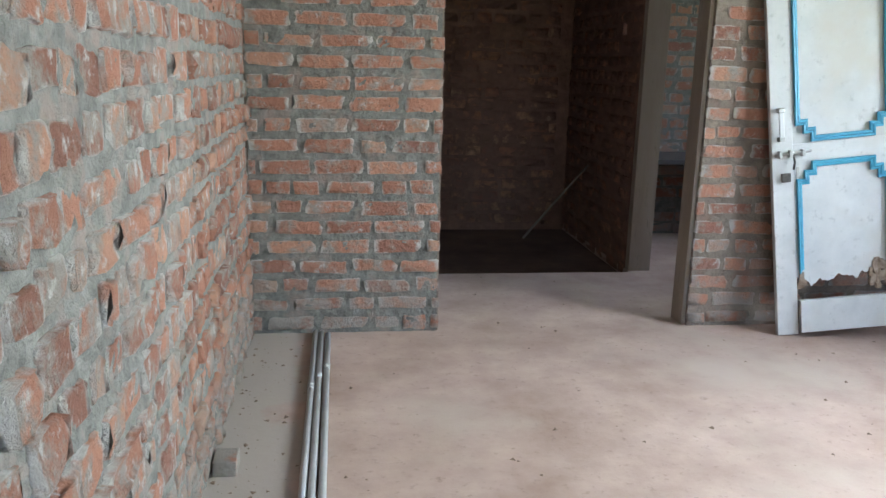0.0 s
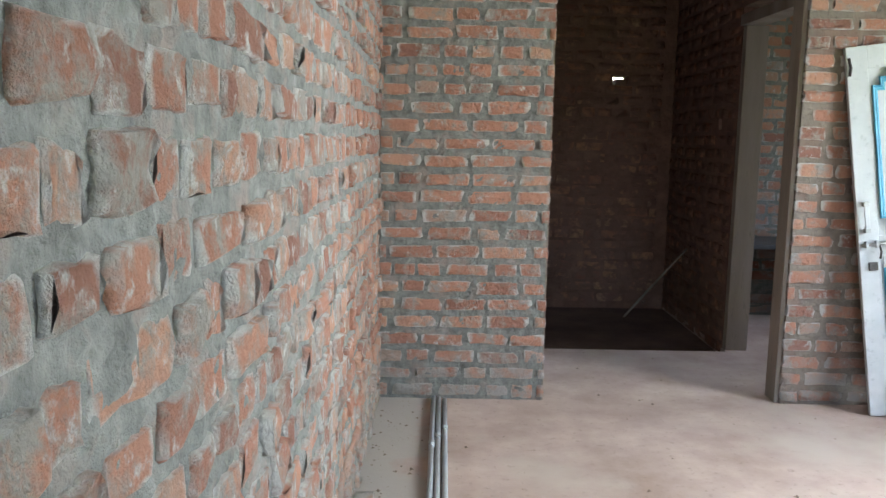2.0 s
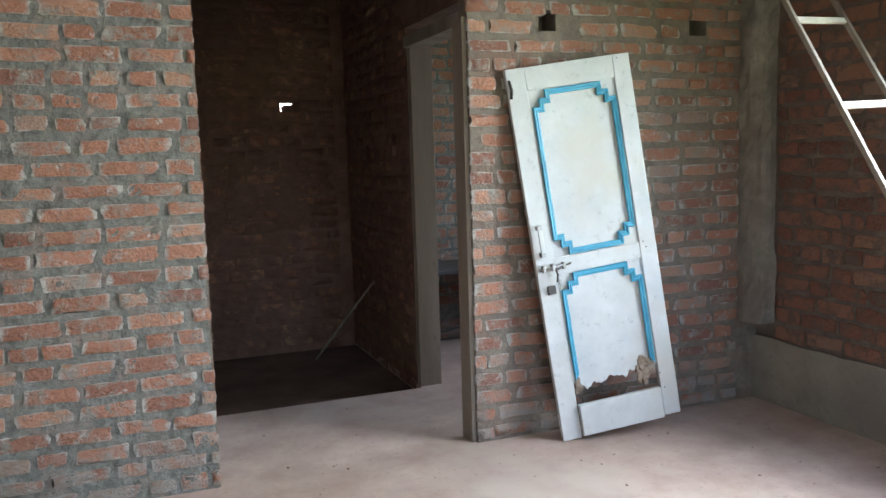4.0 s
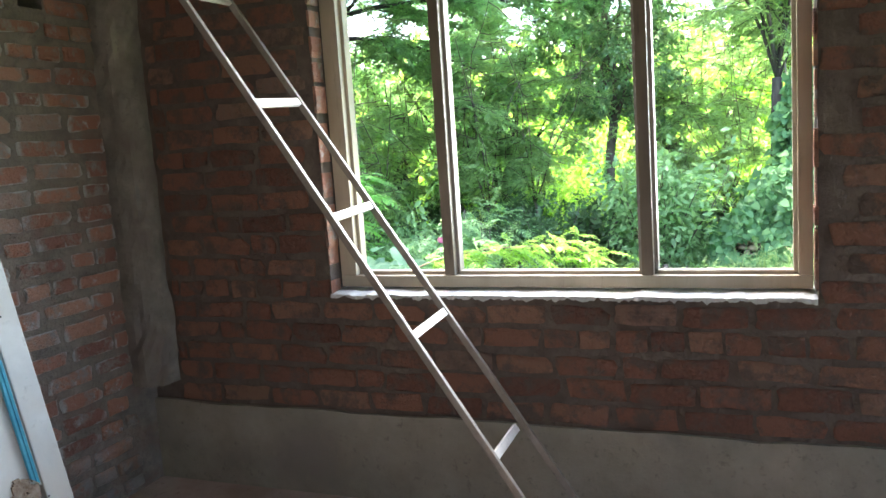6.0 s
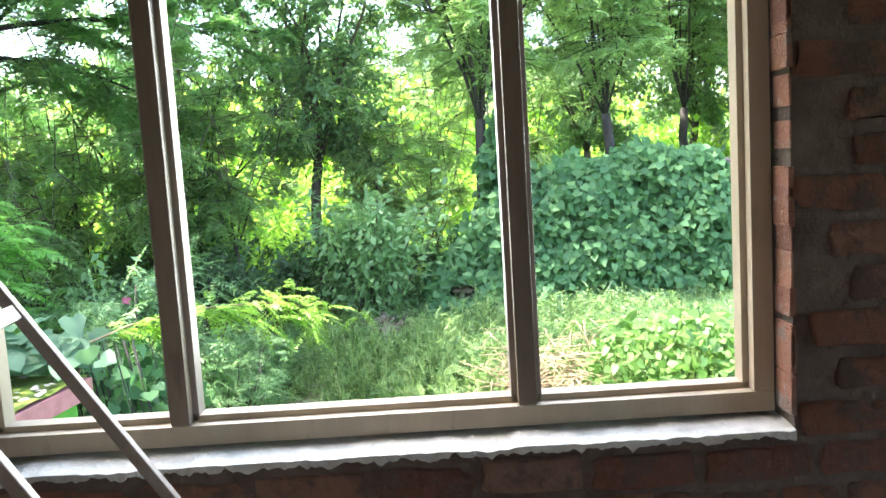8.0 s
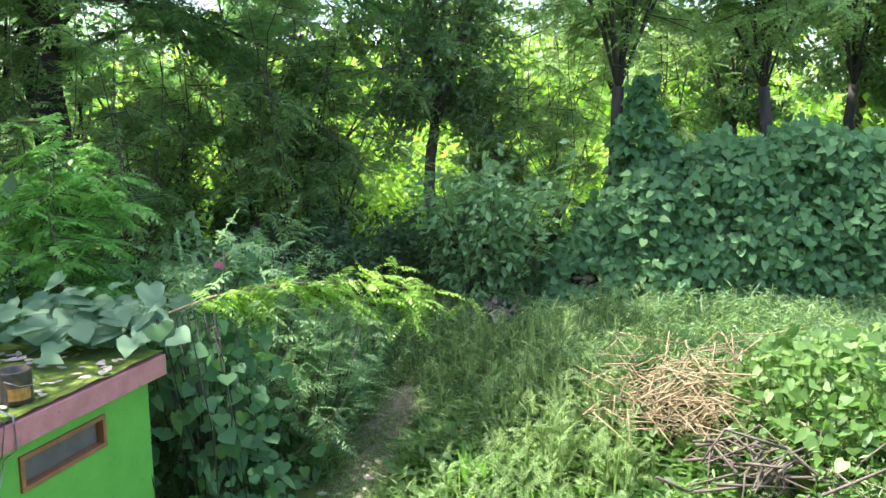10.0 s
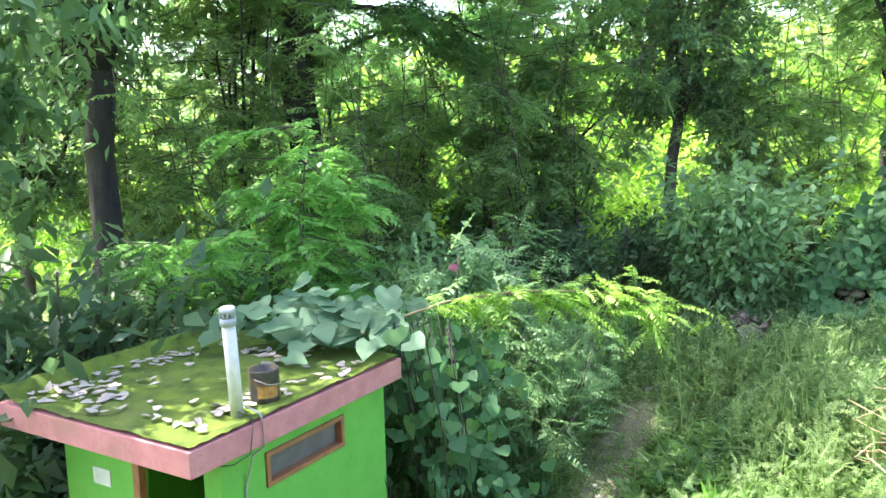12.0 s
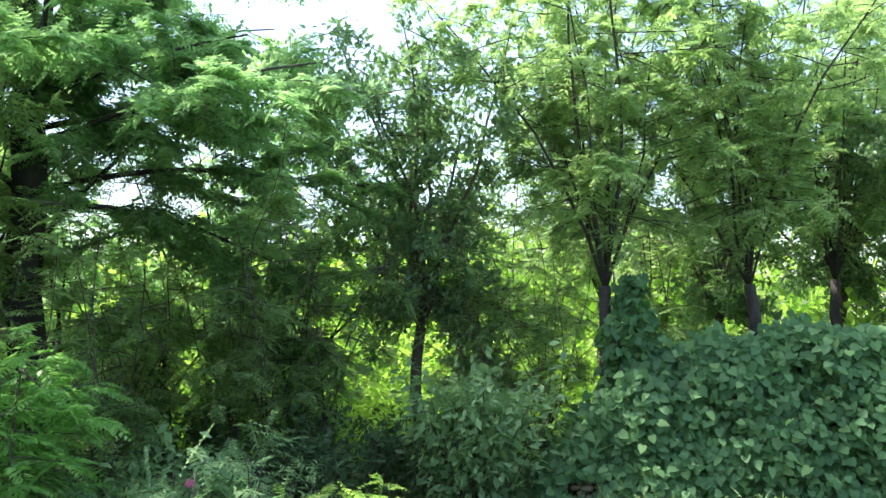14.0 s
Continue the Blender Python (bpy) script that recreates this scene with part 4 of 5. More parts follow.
# thicket well behind the trunks, leaf colour brightened to stand in for sunshine
M_THICKET = leaf_material("sun_brightened_thicket_leaves", (0.16, 0.28, 0.045), (0.30, 0.44, 0.08), 0.55, (0.44, 0.54, 0.13))
thicket = bush("thicket", "light-green thicket beyond the trees, coloured as if sunlit", 91, (2.6, 2.6, 2.3), M_THICKET, 2600, 0.24, 0.5, stems=22)
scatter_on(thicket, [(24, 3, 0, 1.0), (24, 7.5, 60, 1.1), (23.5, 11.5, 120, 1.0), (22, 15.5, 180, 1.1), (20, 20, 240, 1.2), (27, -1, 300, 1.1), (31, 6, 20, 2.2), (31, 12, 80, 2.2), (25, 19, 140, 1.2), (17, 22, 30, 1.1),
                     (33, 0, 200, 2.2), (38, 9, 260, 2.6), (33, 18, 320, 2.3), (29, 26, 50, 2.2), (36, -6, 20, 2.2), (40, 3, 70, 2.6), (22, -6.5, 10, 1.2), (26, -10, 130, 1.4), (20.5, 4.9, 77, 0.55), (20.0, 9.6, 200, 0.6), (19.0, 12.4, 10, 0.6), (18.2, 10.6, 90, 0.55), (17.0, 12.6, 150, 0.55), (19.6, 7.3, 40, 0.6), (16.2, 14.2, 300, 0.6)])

# ---- weeds and grass ----


def weed_field(name, label, leaf, n, area, height, blade, width, per, seed, keep=None):
    rs = np.random.RandomState(seed)
    x = rs.uniform(area[0], area[1], n)
    y = rs.uniform(area[2], area[3], n)
    if keep is not None:
        ok = keep(x, y)
        x, y = x[ok], y[ok]
    n = len(x)
    h = height * rs.uniform(0.45, 1.25, n) * (0.72 + 0.45 * np.sin(x * 1.9 + 1) * np.cos(y * 1.6) + 0.2 * np.sin(x * 4.7) * np.sin(y * 5.3))
    z = ground_z(x, y) - 0.02
    lean = rs.normal(0, 0.22, (n, 2)) * h[:, None]
    arr = []
    for k in range(per):
        f = (k + 0.6) / per
        base = np.stack([x + lean[:, 0] * f, y + lean[:, 1] * f, z + h * f], 1)
        way = np.concatenate([rs.normal(0, 1, (n, 2)), rs.uniform(0.1, 0.9, (n, 1))], 1)
        arr.append(leaf_arrays(base, way, blade * rs.uniform(0.6, 1.3, n), blade * width * rs.uniform(0.7, 1.2, n), tumble=0.4))
    # thin stalks
    root = np.stack([x, y, z], 1)
    arr.append(leaf_arrays(root, np.stack([lean[:, 0], lean[:, 1], h], 1), h, 0.012, tumble=1.0))
    v, t = join(arr)
    return tagged(new(name, fast_mesh(name, v, t, leaf)), label, "plants", kind="stuff")


def off_shed(x, y):
    return ~((x > 7.0) & (x < 9.9) & (y > 5.8) & (y < 8.4)) & (x > 4.2)


def not_path(x, y):
    return off_shed(x, y) & ~((np.abs(y - 4.45 - 0.12 * np.sin(x * 1.3)) < 0.30 + 0.1 * np.sin(x * 2.3)) & (x < 12.6)) & ((x - 13.8) ** 2 / 0.12 + (y - 3.3) ** 2 / 0.06 > 1)


def off_corner(x, y):
    return not_path(x, y) & ~((x < 11.0) & (y < 5.6))


def off_heap(x, y):
    return not_path(x, y) & ~((np.abs(y - 3.85) < 0.5) & (x < 12.2) & (np.sin(x * 91 + y * 57) > -0.5)) & (((x - 10.9) / 0.9) ** 2 + ((y - 1.3) / 0.6) ** 2 > 1)


weed_field("weeds", "knee-high feathery yellow-green weeds in the sun", M_WEED, 10500, (6.0, 14.6, -3.5, 4.6), 0.38, 0.085, 0.28, 7, 1, off_heap)
def feather_weeds(name, label, leaf, n, area, height, seed, keep):
    """Knee-high plants with several fine feathered leaves each."""
    rs = np.random.RandomState(seed)
    x, y = rs.uniform(area[0], area[1], n), rs.uniform(area[2], area[3], n)
    ok = keep(x, y) & (np.sin(x * 2.1 + 0.7) * np.cos(y * 1.7) > -0.55)
    x, y = x[ok], y[ok]
    h = height * rs.uniform(0.5, 1.2, len(x))
    arr = []
    for k in range(5):
        f = 0.35 + 0.65 * k / 4
        base = np.stack([x + rs.normal(0, 0.03, len(x)), y + rs.normal(0, 0.03, len(x)), ground_z(x, y) + h * f], 1)
        way = np.concatenate([rs.normal(0, 1, (len(x), 2)), rs.uniform(0.6, 2.2, (len(x), 1))], 1)
        arr.append(frond_arrays(base, way, h * rs.uniform(0.28, 0.5, len(x)), 11, 0.16, 0.34, 0.15, 0.002))
    root = np.stack([x, y, ground_z(x, y) - 0.03], 1)
    arr.append(leaf_arrays(root, np.stack([0 * x, 0 * x, h], 1), h * 1.1, 0.012, tumble=1.0))
    return tagged(new(name, fast_mesh(name, *join(arr), leaf)), label, "plants", kind="stuff")


feather_weeds("feathery_weeds", "pale feathery weeds standing in the sun", M_WEED, 620, (9.4, 13.2, 1.4, 4.1), 0.55, 14, off_heap)
feather_weeds("shaded_ferns", "green feathery weeds under the bushes", M_FEATHER, 700, (9.6, 14.4, 4.95, 7.5), 0.6, 15, off_corner)
weed_field("herbs", "low broad-leaved green herbs", M_SQUASH, 6500, (6.0, 12.0, -2.5, 4.2), 0.24, 0.15, 0.62, 4, 2, not_path)
weed_field("meadow_grass", "long green grass below the leafy bank", M_SHRUB, 6500, (11.0, 19.0, -8.0, 5.0), 0.34, 0.26, 0.07, 6, 3, not_path)
weed_field("shade_weeds", "shaded green weeds by the path and bushes", M_FEATHER_DEEP, 5200, (8.6, 14.5, 4.8, 9.5), 0.42, 0.12, 0.3, 8, 4, off_corner)
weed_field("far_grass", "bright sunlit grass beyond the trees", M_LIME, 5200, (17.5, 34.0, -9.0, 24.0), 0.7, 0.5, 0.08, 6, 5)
weed_field("grass_tufts", "long blades of grass beside the path", M_LIME, 160, (7.5, 10.0, 2.6, 3.6), 0.30, 0.34, 0.06, 7, 6)

weed_field("path_grass", "short trodden grass on the path", M_WEED, 4800, (8.0, 12.8, 3.95, 4.95), 0.10, 0.10, 0.12, 3, 7)
# trodden path of bare soil with stones
M_PATH = mottled("trodden_soil", (0.10, 0.085, 0.06), (0.24, 0.20, 0.15), 4, 0.95, 30, 0.02, speck=(0.10, 0.12, 0.05))
px_, pw_ = np.linspace(7.2, 12.9, 50), np.linspace(-1, 1, 9)
gx, gw = np.meshgrid(px_, pw_)
gy = 4.45 + 0.12 * np.sin(gx * 1.3) + gw * (0.38 + 0.1 * np.sin(gx * 2.3) + 0.06 * np.sin(gx * 7 + gw))
gz = ground_z(gx, gy) + 0.035 * (1 - gw**2) + 0.002 - 0.02 * (np.abs(gw) > 0.99)
i = (np.arange(8)[:, None] * 50 + np.arange(49)).ravel()
tagged(new("path", fast_mesh("path", np.stack([gx, gy, gz], -1).reshape(-1, 3), np.concatenate([np.stack([i, i + 1, i + 51], 1), np.stack([i, i + 51, i + 50], 1)]), M_PATH)), "narrow trodden path of bare grey-brown soil", "path", kind="structure")
M_PEBBLE = mottled("path_stone", (0.30, 0.26, 0.20), (0.55, 0.49, 0.40), 8, 0.9, 30, 0.005)
r = random.Random(31)
bm = bmesh.new()
for k in range(90):
    x = 8.6 + 2.6 * r.random() ** 1.3
    y = 4.45 + 0.12 * math.sin(x * 1.3) + r.gauss(0, 0.2)
    s = r.uniform(0.02, 0.065)
    m = pose(x, y, float(ground_z(x, y)) + 0.03 + s * 0.2, 0, 0, r.uniform(0, 360)) @ Matrix.Diagonal((s * r.uniform(0.8, 1.5), s, s * 0.6, 1))
    got = bmesh.ops.create_icosphere(bm, subdivisions=1, radius=1.0, matrix=m)
    for v in got["verts"]:
        v.co += noise.noise_vector(v.co * 20) * s * 0.3
tagged(part("path_stones", bm, M_PEBBLE), "loose pale stones and rubble on the path", "stones", kind="stuff")

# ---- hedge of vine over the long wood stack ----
# plain dark filler that closes the gaps between leaves and between logs
M_CORE = mottled("dark_stack_core", (0.03, 0.026, 0.02), (0.09, 0.07, 0.05), 6, 0.95, 20, 0.03)
vine_bank = thing("vine_bank", "long stack of stones and wood buried under heart-leaved vine", "hedge")
prof = [(2.75, -0.75), (2.4, -0.25), (1.9, 0.30), (1.2, 0.95), (0.4, 1.15), (-0.5, 1.28), (-1.4, 1.38), (-2.1, 1.20), (-2.6, 0.3)]
bm = bmesh.new()
rows_ = []
for y, top in prof:
    g = float(ground_z(15.2, y)) - 0.1
    rows_.append([bm.verts.new(p) for p in ((14.75, y, g), (14.95, y, (top + g) / 2), (15.25, y, top - 0.12), (16.2, y, top - 0.2), (16.5, y, g))])
for a, b in zip(rows_, rows_[1:]):
    for k in range(4):
        bm.faces.new((a[k], a[k + 1], b[k + 1], b[k]))
bm.faces.new(rows_[0]), bm.faces.new(rows_[-1][::-1])
bmesh.ops.recalc_face_normals(bm, faces=bm.faces)
part("core", bm, M_CORE, vine_bank, "plain dark filler core")
py, pt = np.array([p[0] for p in prof])[::-1], np.array([p[1] for p in prof])[::-1]


def bank_leaves(n, size, seed):
    rs = np.random.RandomState(seed)
    y = rs.uniform(-2.6, 2.75, n)
    top = np.interp(y, py, pt)
    g = ground_z(np.full(n, 15.0), y)
    f = rs.uniform(0.0, 1.12, n)
    z = g + (top - g) * np.minimum(f, 1.0)
    x = 14.58 + 0.42 * np.minimum(f, 1) ** 2 + np.maximum(f - 1, 0) * 7 + rs.normal(0, 0.10, n) + 0.12 * np.sin(y * 3.1 + z * 2) * np.cos(z * 4.3 - y)
    z += rs.normal(0, 0.08, n) + 0.08 * np.sin(y * 5.3) * f
    hole = ((y - 2.15) / 0.26) ** 2 + ((z + 0.64) / 0.17) ** 2 < 1
    base = np.stack([x, y, z], 1)[~hole]
    k = len(base)
    way = np.stack([rs.uniform(-0.9, 0.05, k), rs.normal(0, 0.55, k), rs.uniform(-1.0, -0.1, k)], 1)
    return leaf_arrays(base, way, size * rs.uniform(0.65, 1.25, k), size * rs.uniform(0.75, 1.15, k), "heart", up=(-0.8, 0.05, 0.9), tumble=0.5)


put("leaves", fast_mesh("leaves", *bank_leaves(11000, 0.128, 3), M_VINE), vine_bank)
# vine climbing the forked trunk
vine_col = thing("climbing_vine", "heart-leaved vine climbing a tree trunk", "vine")
rs = np.random.RandomState(8)
n = 1500
z = -0.3 + 2.5 * rs.rand(n) ** 1.25
rad = np.clip(0.58 - 0.24 * z, 0.05, 1) * (1 + 0.3 * np.sin(z * 5.1 + 1)) * rs.uniform(0.55, 1.15, n) + np.abs(rs.normal(0, 0.07, n))
a = rs.uniform(0, 6.283, n)
base = np.stack([15.45 + rad * np.cos(a) * 0.8, 1.42 + rad * np.sin(a) - 0.12 * z / 2.4, z], 1)
way = np.stack([np.cos(a) * 0.6 - 0.2 + rs.normal(0, 0.3, n), np.sin(a) * 0.6 + rs.normal(0, 0.3, n), rs.uniform(-1.0, -0.1, n)], 1)
put("leaves", fast_mesh("leaves", *leaf_arrays(base, way, 0.145 * rs.uniform(0.6, 1.2, n), 0.135, "heart", up=(-0.7, 0, 0.8), tumble=0.8), M_VINE), vine_col)
tube("stem", [(15.55, 1.5, -1.0), (15.6, 1.45, 0.6), (15.66, 1.55, 2.3)], [0.03, 0.025, 0.015], M_BARK, vine_col)
# rounded stones that show through the vine
M_COBBLE = mottled("river_stone", (0.14, 0.115, 0.08), (0.33, 0.27, 0.17), 6, 0.85, 30, 0.006)
r = random.Random(17)
for row in range(4):
    for col in range(5 - row % 2):
        if r.random() < 0.25:
            continue
        bm = bmesh.new()
        bmesh.ops.create_icosphere(bm, subdivisions=2, radius=1.0)
        sx, sy, sz = 0.08, r.uniform(0.045, 0.095), r.uniform(0.035, 0.065)
        for v in bm.verts:
            v.co *= 1 + 0.28 * noise.noise(v.co * 1.4 + Vector((row, col, 3)))
            v.co = Vector((v.co.x * sx, v.co.y * sy, v.co.z * sz))
        bm.transform(Matrix.Translation((14.76 + 0.02 * row + r.uniform(-0.03, 0.05), 1.92 + 0.13 * col + r.uniform(-0.03, 0.03) + 0.06 * (row % 2), -0.80 + 0.10 * row + r.uniform(-0.015, 0.015))))
        part("stone", bm, M_COBBLE, vine_bank, "rounded brown stone", True)

# ---- firewood and planks ----
M_LOG = mottled("weathered_log", (0.09, 0.075, 0.062), (0.30, 0.255, 0.215), 9, 0.95, 30, 0.01)
M_PLANK = mottled("grey_plank", (0.12, 0.10, 0.09), (0.32, 0.285, 0.25), 6, 0.9, 30, 0.006)
wood = thing("firewood_stack", "tall stack of weathered split firewood", "wood pile")
g = float(ground_z(16.4, -4.2))
r = random.Random(23)
for row in range(19):
    width = 2.35 - 0.012 * row * row * 0.35
    y = -2.45
    while y > -2.45 - width:
        L = r.uniform(0.55, 1.15)
        rad = r.choice((0.03, 0.05, 0.07, 0.09)) * r.uniform(0.8, 1.15)
        x = 15.85 + r.uniform(-0.22, 0.14)
        zz = g + 0.06 + row * 0.115 + r.uniform(-0.015, 0.015)
        dy = L * r.uniform(0.9, 1.0)
        p0, p1 = Vector((x, y, zz)), Vector((x + r.uniform(-0.2, 0.2), y - dy, zz + r.gauss(0, 0.13)))
        mid = p0.lerp(p1, 0.5) + Vector((r.gauss(0, 0.05), 0, r.gauss(0, 0.04)))
        tube("log", [p0, mid, p1], [rad, rad * 0.92, rad * 0.8], M_LOG, wood, 6, smooth=False)
        y -= dy * r.uniform(0.75, 1.0)
bm = box((15.98, -4.75, g), (16.8, -2.45, g + 2.0), 0.05)
part("inner_core", bm, M_CORE, wood)
for k in range(11):
    y = -4.55 - 0.08 * k + r.gauss(0, 0.10)
    h = r.uniform(1.6, 2.5)
    pole = tube("leaning_pole", [(15.5 + r.uniform(-0.15, 0.15), y - 0.10 + r.gauss(0, 0.22), g - 0.03), (15.62, y + 0.1, g + h * 0.6), (15.8, y + r.gauss(0.08, 0.28), g + h)], [0.035, 0.03, 0.018], M_LOG, None, 6)
    tagged(pole, "dry grey pole leaning on the firewood stack", "pole", "poles on the firewood stack")
planks = thing("plank_pile", "low pile of broken grey planks and offcuts in the grass", "wood pile")
for k in range(64):
    L = r.uniform(0.5, 1.35)
    layer = k // 6
    m = pose(14.4 + r.uniform(-0.35, 0.35), -3.55 + r.uniform(-0.55, 0.55) * (1 - 0.06 * layer), float(ground_z(14.4, -3.6)) + 0.04 + 0.062 * layer, r.uniform(-7, 7), r.uniform(-5, 5), 90 + r.gauss(0, 22))
    bm = box((-L / 2, -r.uniform(0.04, 0.10), -0.014), (L / 2, r.uniform(0.04, 0.10), 0.014), 0.004)
    bm.transform(m)
    part("plank", bm, M_PLANK, planks)

# ---- heaps: brushwood, sticks, rubbish, sand ----
r = random.Random(29)


def twig_heap(name, label, cx, cy, cz, sx, sy, sz, n, length, radius, material):
    lines = []
    for k in range(n):
        a = r.uniform(0, 6.283)
        c = Vector((cx + r.gauss(0, sx), cy + r.gauss(0, sy), cz + abs(r.gauss(0, sz))))
        d = Vector((math.cos(a), math.sin(a), r.gauss(0, 0.28))) * length * r.uniform(0.4, 1.0)
        bend = Vector((r.gauss(0, 0.1), r.gauss(0, 0.1), r.gauss(0.05, 0.1)))
        lines.append(([c - d / 2, c + bend, c + d / 2], [radius, radius * 0.8, radius * 0.5]))
    ob = many_tubes(name, lines, material, None, 4)
    return tagged(ob, label, "brushwood", kind="stuff")


twig_heap("brushwood_heap", "heap of dry straw-coloured brushwood among weeds", 10.95, 1.25, -1.40, 0.30, 0.36, 0.30, 300, 0.85, 0.007, M_DRY)
twig_heap("stick_heap", "dark heap of fallen sticks under gourd leaves", 10.0, 0.72, -1.5, 0.28, 0.30, 0.12, 70, 0.9, 0.014, M_BARK)
# second tangle, added to read as the dark hollow under the leaves
twig_heap("stick_heap", "dark heap of fallen sticks under gourd leaves", 9.7, -1.2, -1.55, 0.4, 0.6, 0.12, 90, 0.9, 0.012, M_BARK)
M_RUBBISH = mottled("faded_rubbish", (0.05, 0.045, 0.045), (0.33, 0.26, 0.19), 18, 0.8, 60, 0.01)
rub = thing("rubbish_heap", "small heap of mixed rubbish and rags by the bushes", "rubbish")
for k in range(34):
    bm = bmesh.new()
    bmesh.ops.create_grid(bm, x_segments=3, y_segments=3, size=r.uniform(0.05, 0.13))
    for v in bm.verts:
        v.co.z += r.gauss(0, 0.03)
    bmesh.ops.solidify(bm, geom=bm.faces[:], thickness=0.006)
    bm.transform(pose(14.0 + r.gauss(0, 0.12), 3.3 + r.gauss(0, 0.18), float(ground_z(14.0, 3.3)) + 0.04 + abs(r.gauss(0, 0.11)), r.uniform(-60, 60), r.uniform(-60, 60), r.uniform(0, 360)))
    part("scrap", bm, M_RUBBISH, rub)
pink = part("pink_scrap", box((-0.03, -0.05, -0.045), (0.03, 0.05, 0.045), 0.015), mottled("pink_plastic", (0.55, 0.10, 0.20), (0.70, 0.18, 0.30), 9, 0.4, 30, 0.001))
pink.matrix_basis = pose(12.05, 6.5, -0.10, 20, 10, 30)
tagged(pink, "pink plastic scrap caught in the bushes", "litter")
bm = bmesh.new()
bmesh.ops.create_grid(bm, x_segments=16, y_segments=16, size=1.0)
for v in bm.verts:
    v.co.z = 0.55 * max(0.0, 1 - v.co.xy.length) + 0.03 * noise.noise(v.co * 4) - 0.05
    v.co.x *= 1.4
    v.co.y *= 1.2
bm.transform(Matrix.Translation((13.0, -5.2, float(ground_z(13.0, -5.2)))))
tagged(part("sand_heap", bm, mottled("building_sand", (0.40, 0.34, 0.30), (0.55, 0.48, 0.43), 5, 0.95, 60, 0.01), smooth=True), "low heap of building sand in the grass", "sand heap")

# ---- gourd and taro plants in the sun ----


def leaf_mound(name, label, category, cx, cy, sx, sy, top, n, size, leaf, seed):
    rs = np.random.RandomState(seed)
    root = thing(name, label, category)
    a, q = rs.uniform(0, 6.283, n), np.sqrt(rs.rand(n))
    x, y = cx + sx * q * np.cos(a), cy + sy * q * np.sin(a)
    z = ground_z(x, y) + (top + 0.12 * np.sin(x * 5) * np.cos(y * 4)) * (1 - q**4) * rs.uniform(0.66, 1.06, n) + 0.06
    base = np.stack([x, y, z], 1)
    way = np.stack([rs.normal(-0.3, 0.7, n), rs.normal(0, 0.7, n), rs.normal(-0.2, 0.45, n)], 1)
    put("leaves", fast_mesh("leaves", *leaf_arrays(base, way, size * rs.uniform(0.4, 1.3, n), size * rs.uniform(0.45, 1.2, n), "heart", up=(-0.35, 0, 1), tumble=0.6), leaf), root)
    lines = []
    for k in range(0, n, max(1, n // 60)):
        b = Vector(base[k])
        lines.append(([Vector((b.x + 0.05, b.y, float(ground_z(b.x, b.y)) - 0.03)), b.lerp(Vector((b.x, b.y, b.z - 0.1)), 0.5), b], [0.006, 0.005, 0.003]))
    many_tubes("stems", lines, M_SQUASH, root, 4)["kind"] = "stuff"
    return root


leaf_mound("gourd_plant", "sprawling sunlit gourd plant with bright lobed leaves", "plant", 10.6, 0.05, 1.0, 1.0, 0.75, 800, 0.12, M_SQUASH, 3)
leaf_mound("gourd_plant", "sprawling sunlit gourd plant with bright lobed leaves", "plant", 10.3, -1.7, 1.1, 1.3, 0.7, 900, 0.12, M_SQUASH, 4)
leaf_mound("ground_creeper", "low creeper with pale round leaves in the sun", "plant", 8.6, 1.9, 1.6, 1.5, 0.22, 900, 0.10, M_SQUASH, 5)
leaf_mound("ground_creeper", "low creeper with pale round leaves in the sun", "plant", 9.1, 3.0, 1.0, 0.7, 0.2, 420, 0.13, M_SQUASH, 6)
sword = thing("sword_leaf_plant", "rosette of long upright sword-shaped leaves", "plant")
rs = np.random.RandomState(10)
SX, SY = 10.35, 3.28
base = np.stack([SX + rs.normal(0, 0.03, 16), SY + rs.normal(0, 0.03, 16), np.full(16, float(ground_z(SX, SY)) - 0.02)], 1)
way = np.concatenate([rs.normal(0, 0.45, (16, 2)), rs.uniform(0.7, 1.3, (16, 1))], 1)
put("leaves", fast_mesh("leaves", *leaf_arrays(base, way, 0.62 * rs.uniform(0.6, 1.1, 16), 0.075, tumble=0.8), M_TARO), sword)
taro = thing("taro_plant", "taro plant with large bright green leaves", "plant")
rs = np.random.RandomState(9)
n = 30
base = np.stack([rs.uniform(7.2, 8.4, n), rs.uniform(-1.2, 0.55, n), rs.uniform(-1.1, -0.5, n)], 1)
way = np.stack([rs.uniform(-1, -0.2, n), rs.normal(0, 0.5, n), rs.uniform(-0.5, 0.25, n)], 1)
put("leaves", fast_mesh("leaves", *leaf_arrays(base, way, 0.27 * rs.uniform(0.7, 1.15, n), 0.24 * rs.uniform(0.7, 1.1, n), "heart", up=(-0.5, 0, 0.9), tumble=0.5), M_TARO), taro)
for b in base:
    tube("stalk", [Vector((7.8, 0.1, float(ground_z(7.8, 0.1)) - 0.03)), Vector((7.8, 0.1, -1.2)).lerp(Vector(b), 0.5), Vector(b)], [0.02, 0.015, 0.008], M_TARO, taro, 5)
climber = thing("young_climber", "young climbing plant with bright lobed leaves near the window", "plant")
many_tubes("stem", [([Vector((5.7, 0.35, float(ground_z(5.7, 0.35)))), Vector((5.65, 0.45, -0.4)), Vector((5.62, 0.60, 0.6)), Vector((5.6, 0.55, 1.75))], [0.012, 0.01, 0.007, 0.004])], M_SQUASH, climber, 5)
n = 15
z = np.linspace(-0.2, 1.7, n)
base = np.stack([np.full(n, 5.6), 0.55 + rs.normal(0, 0.06, n), z], 1)
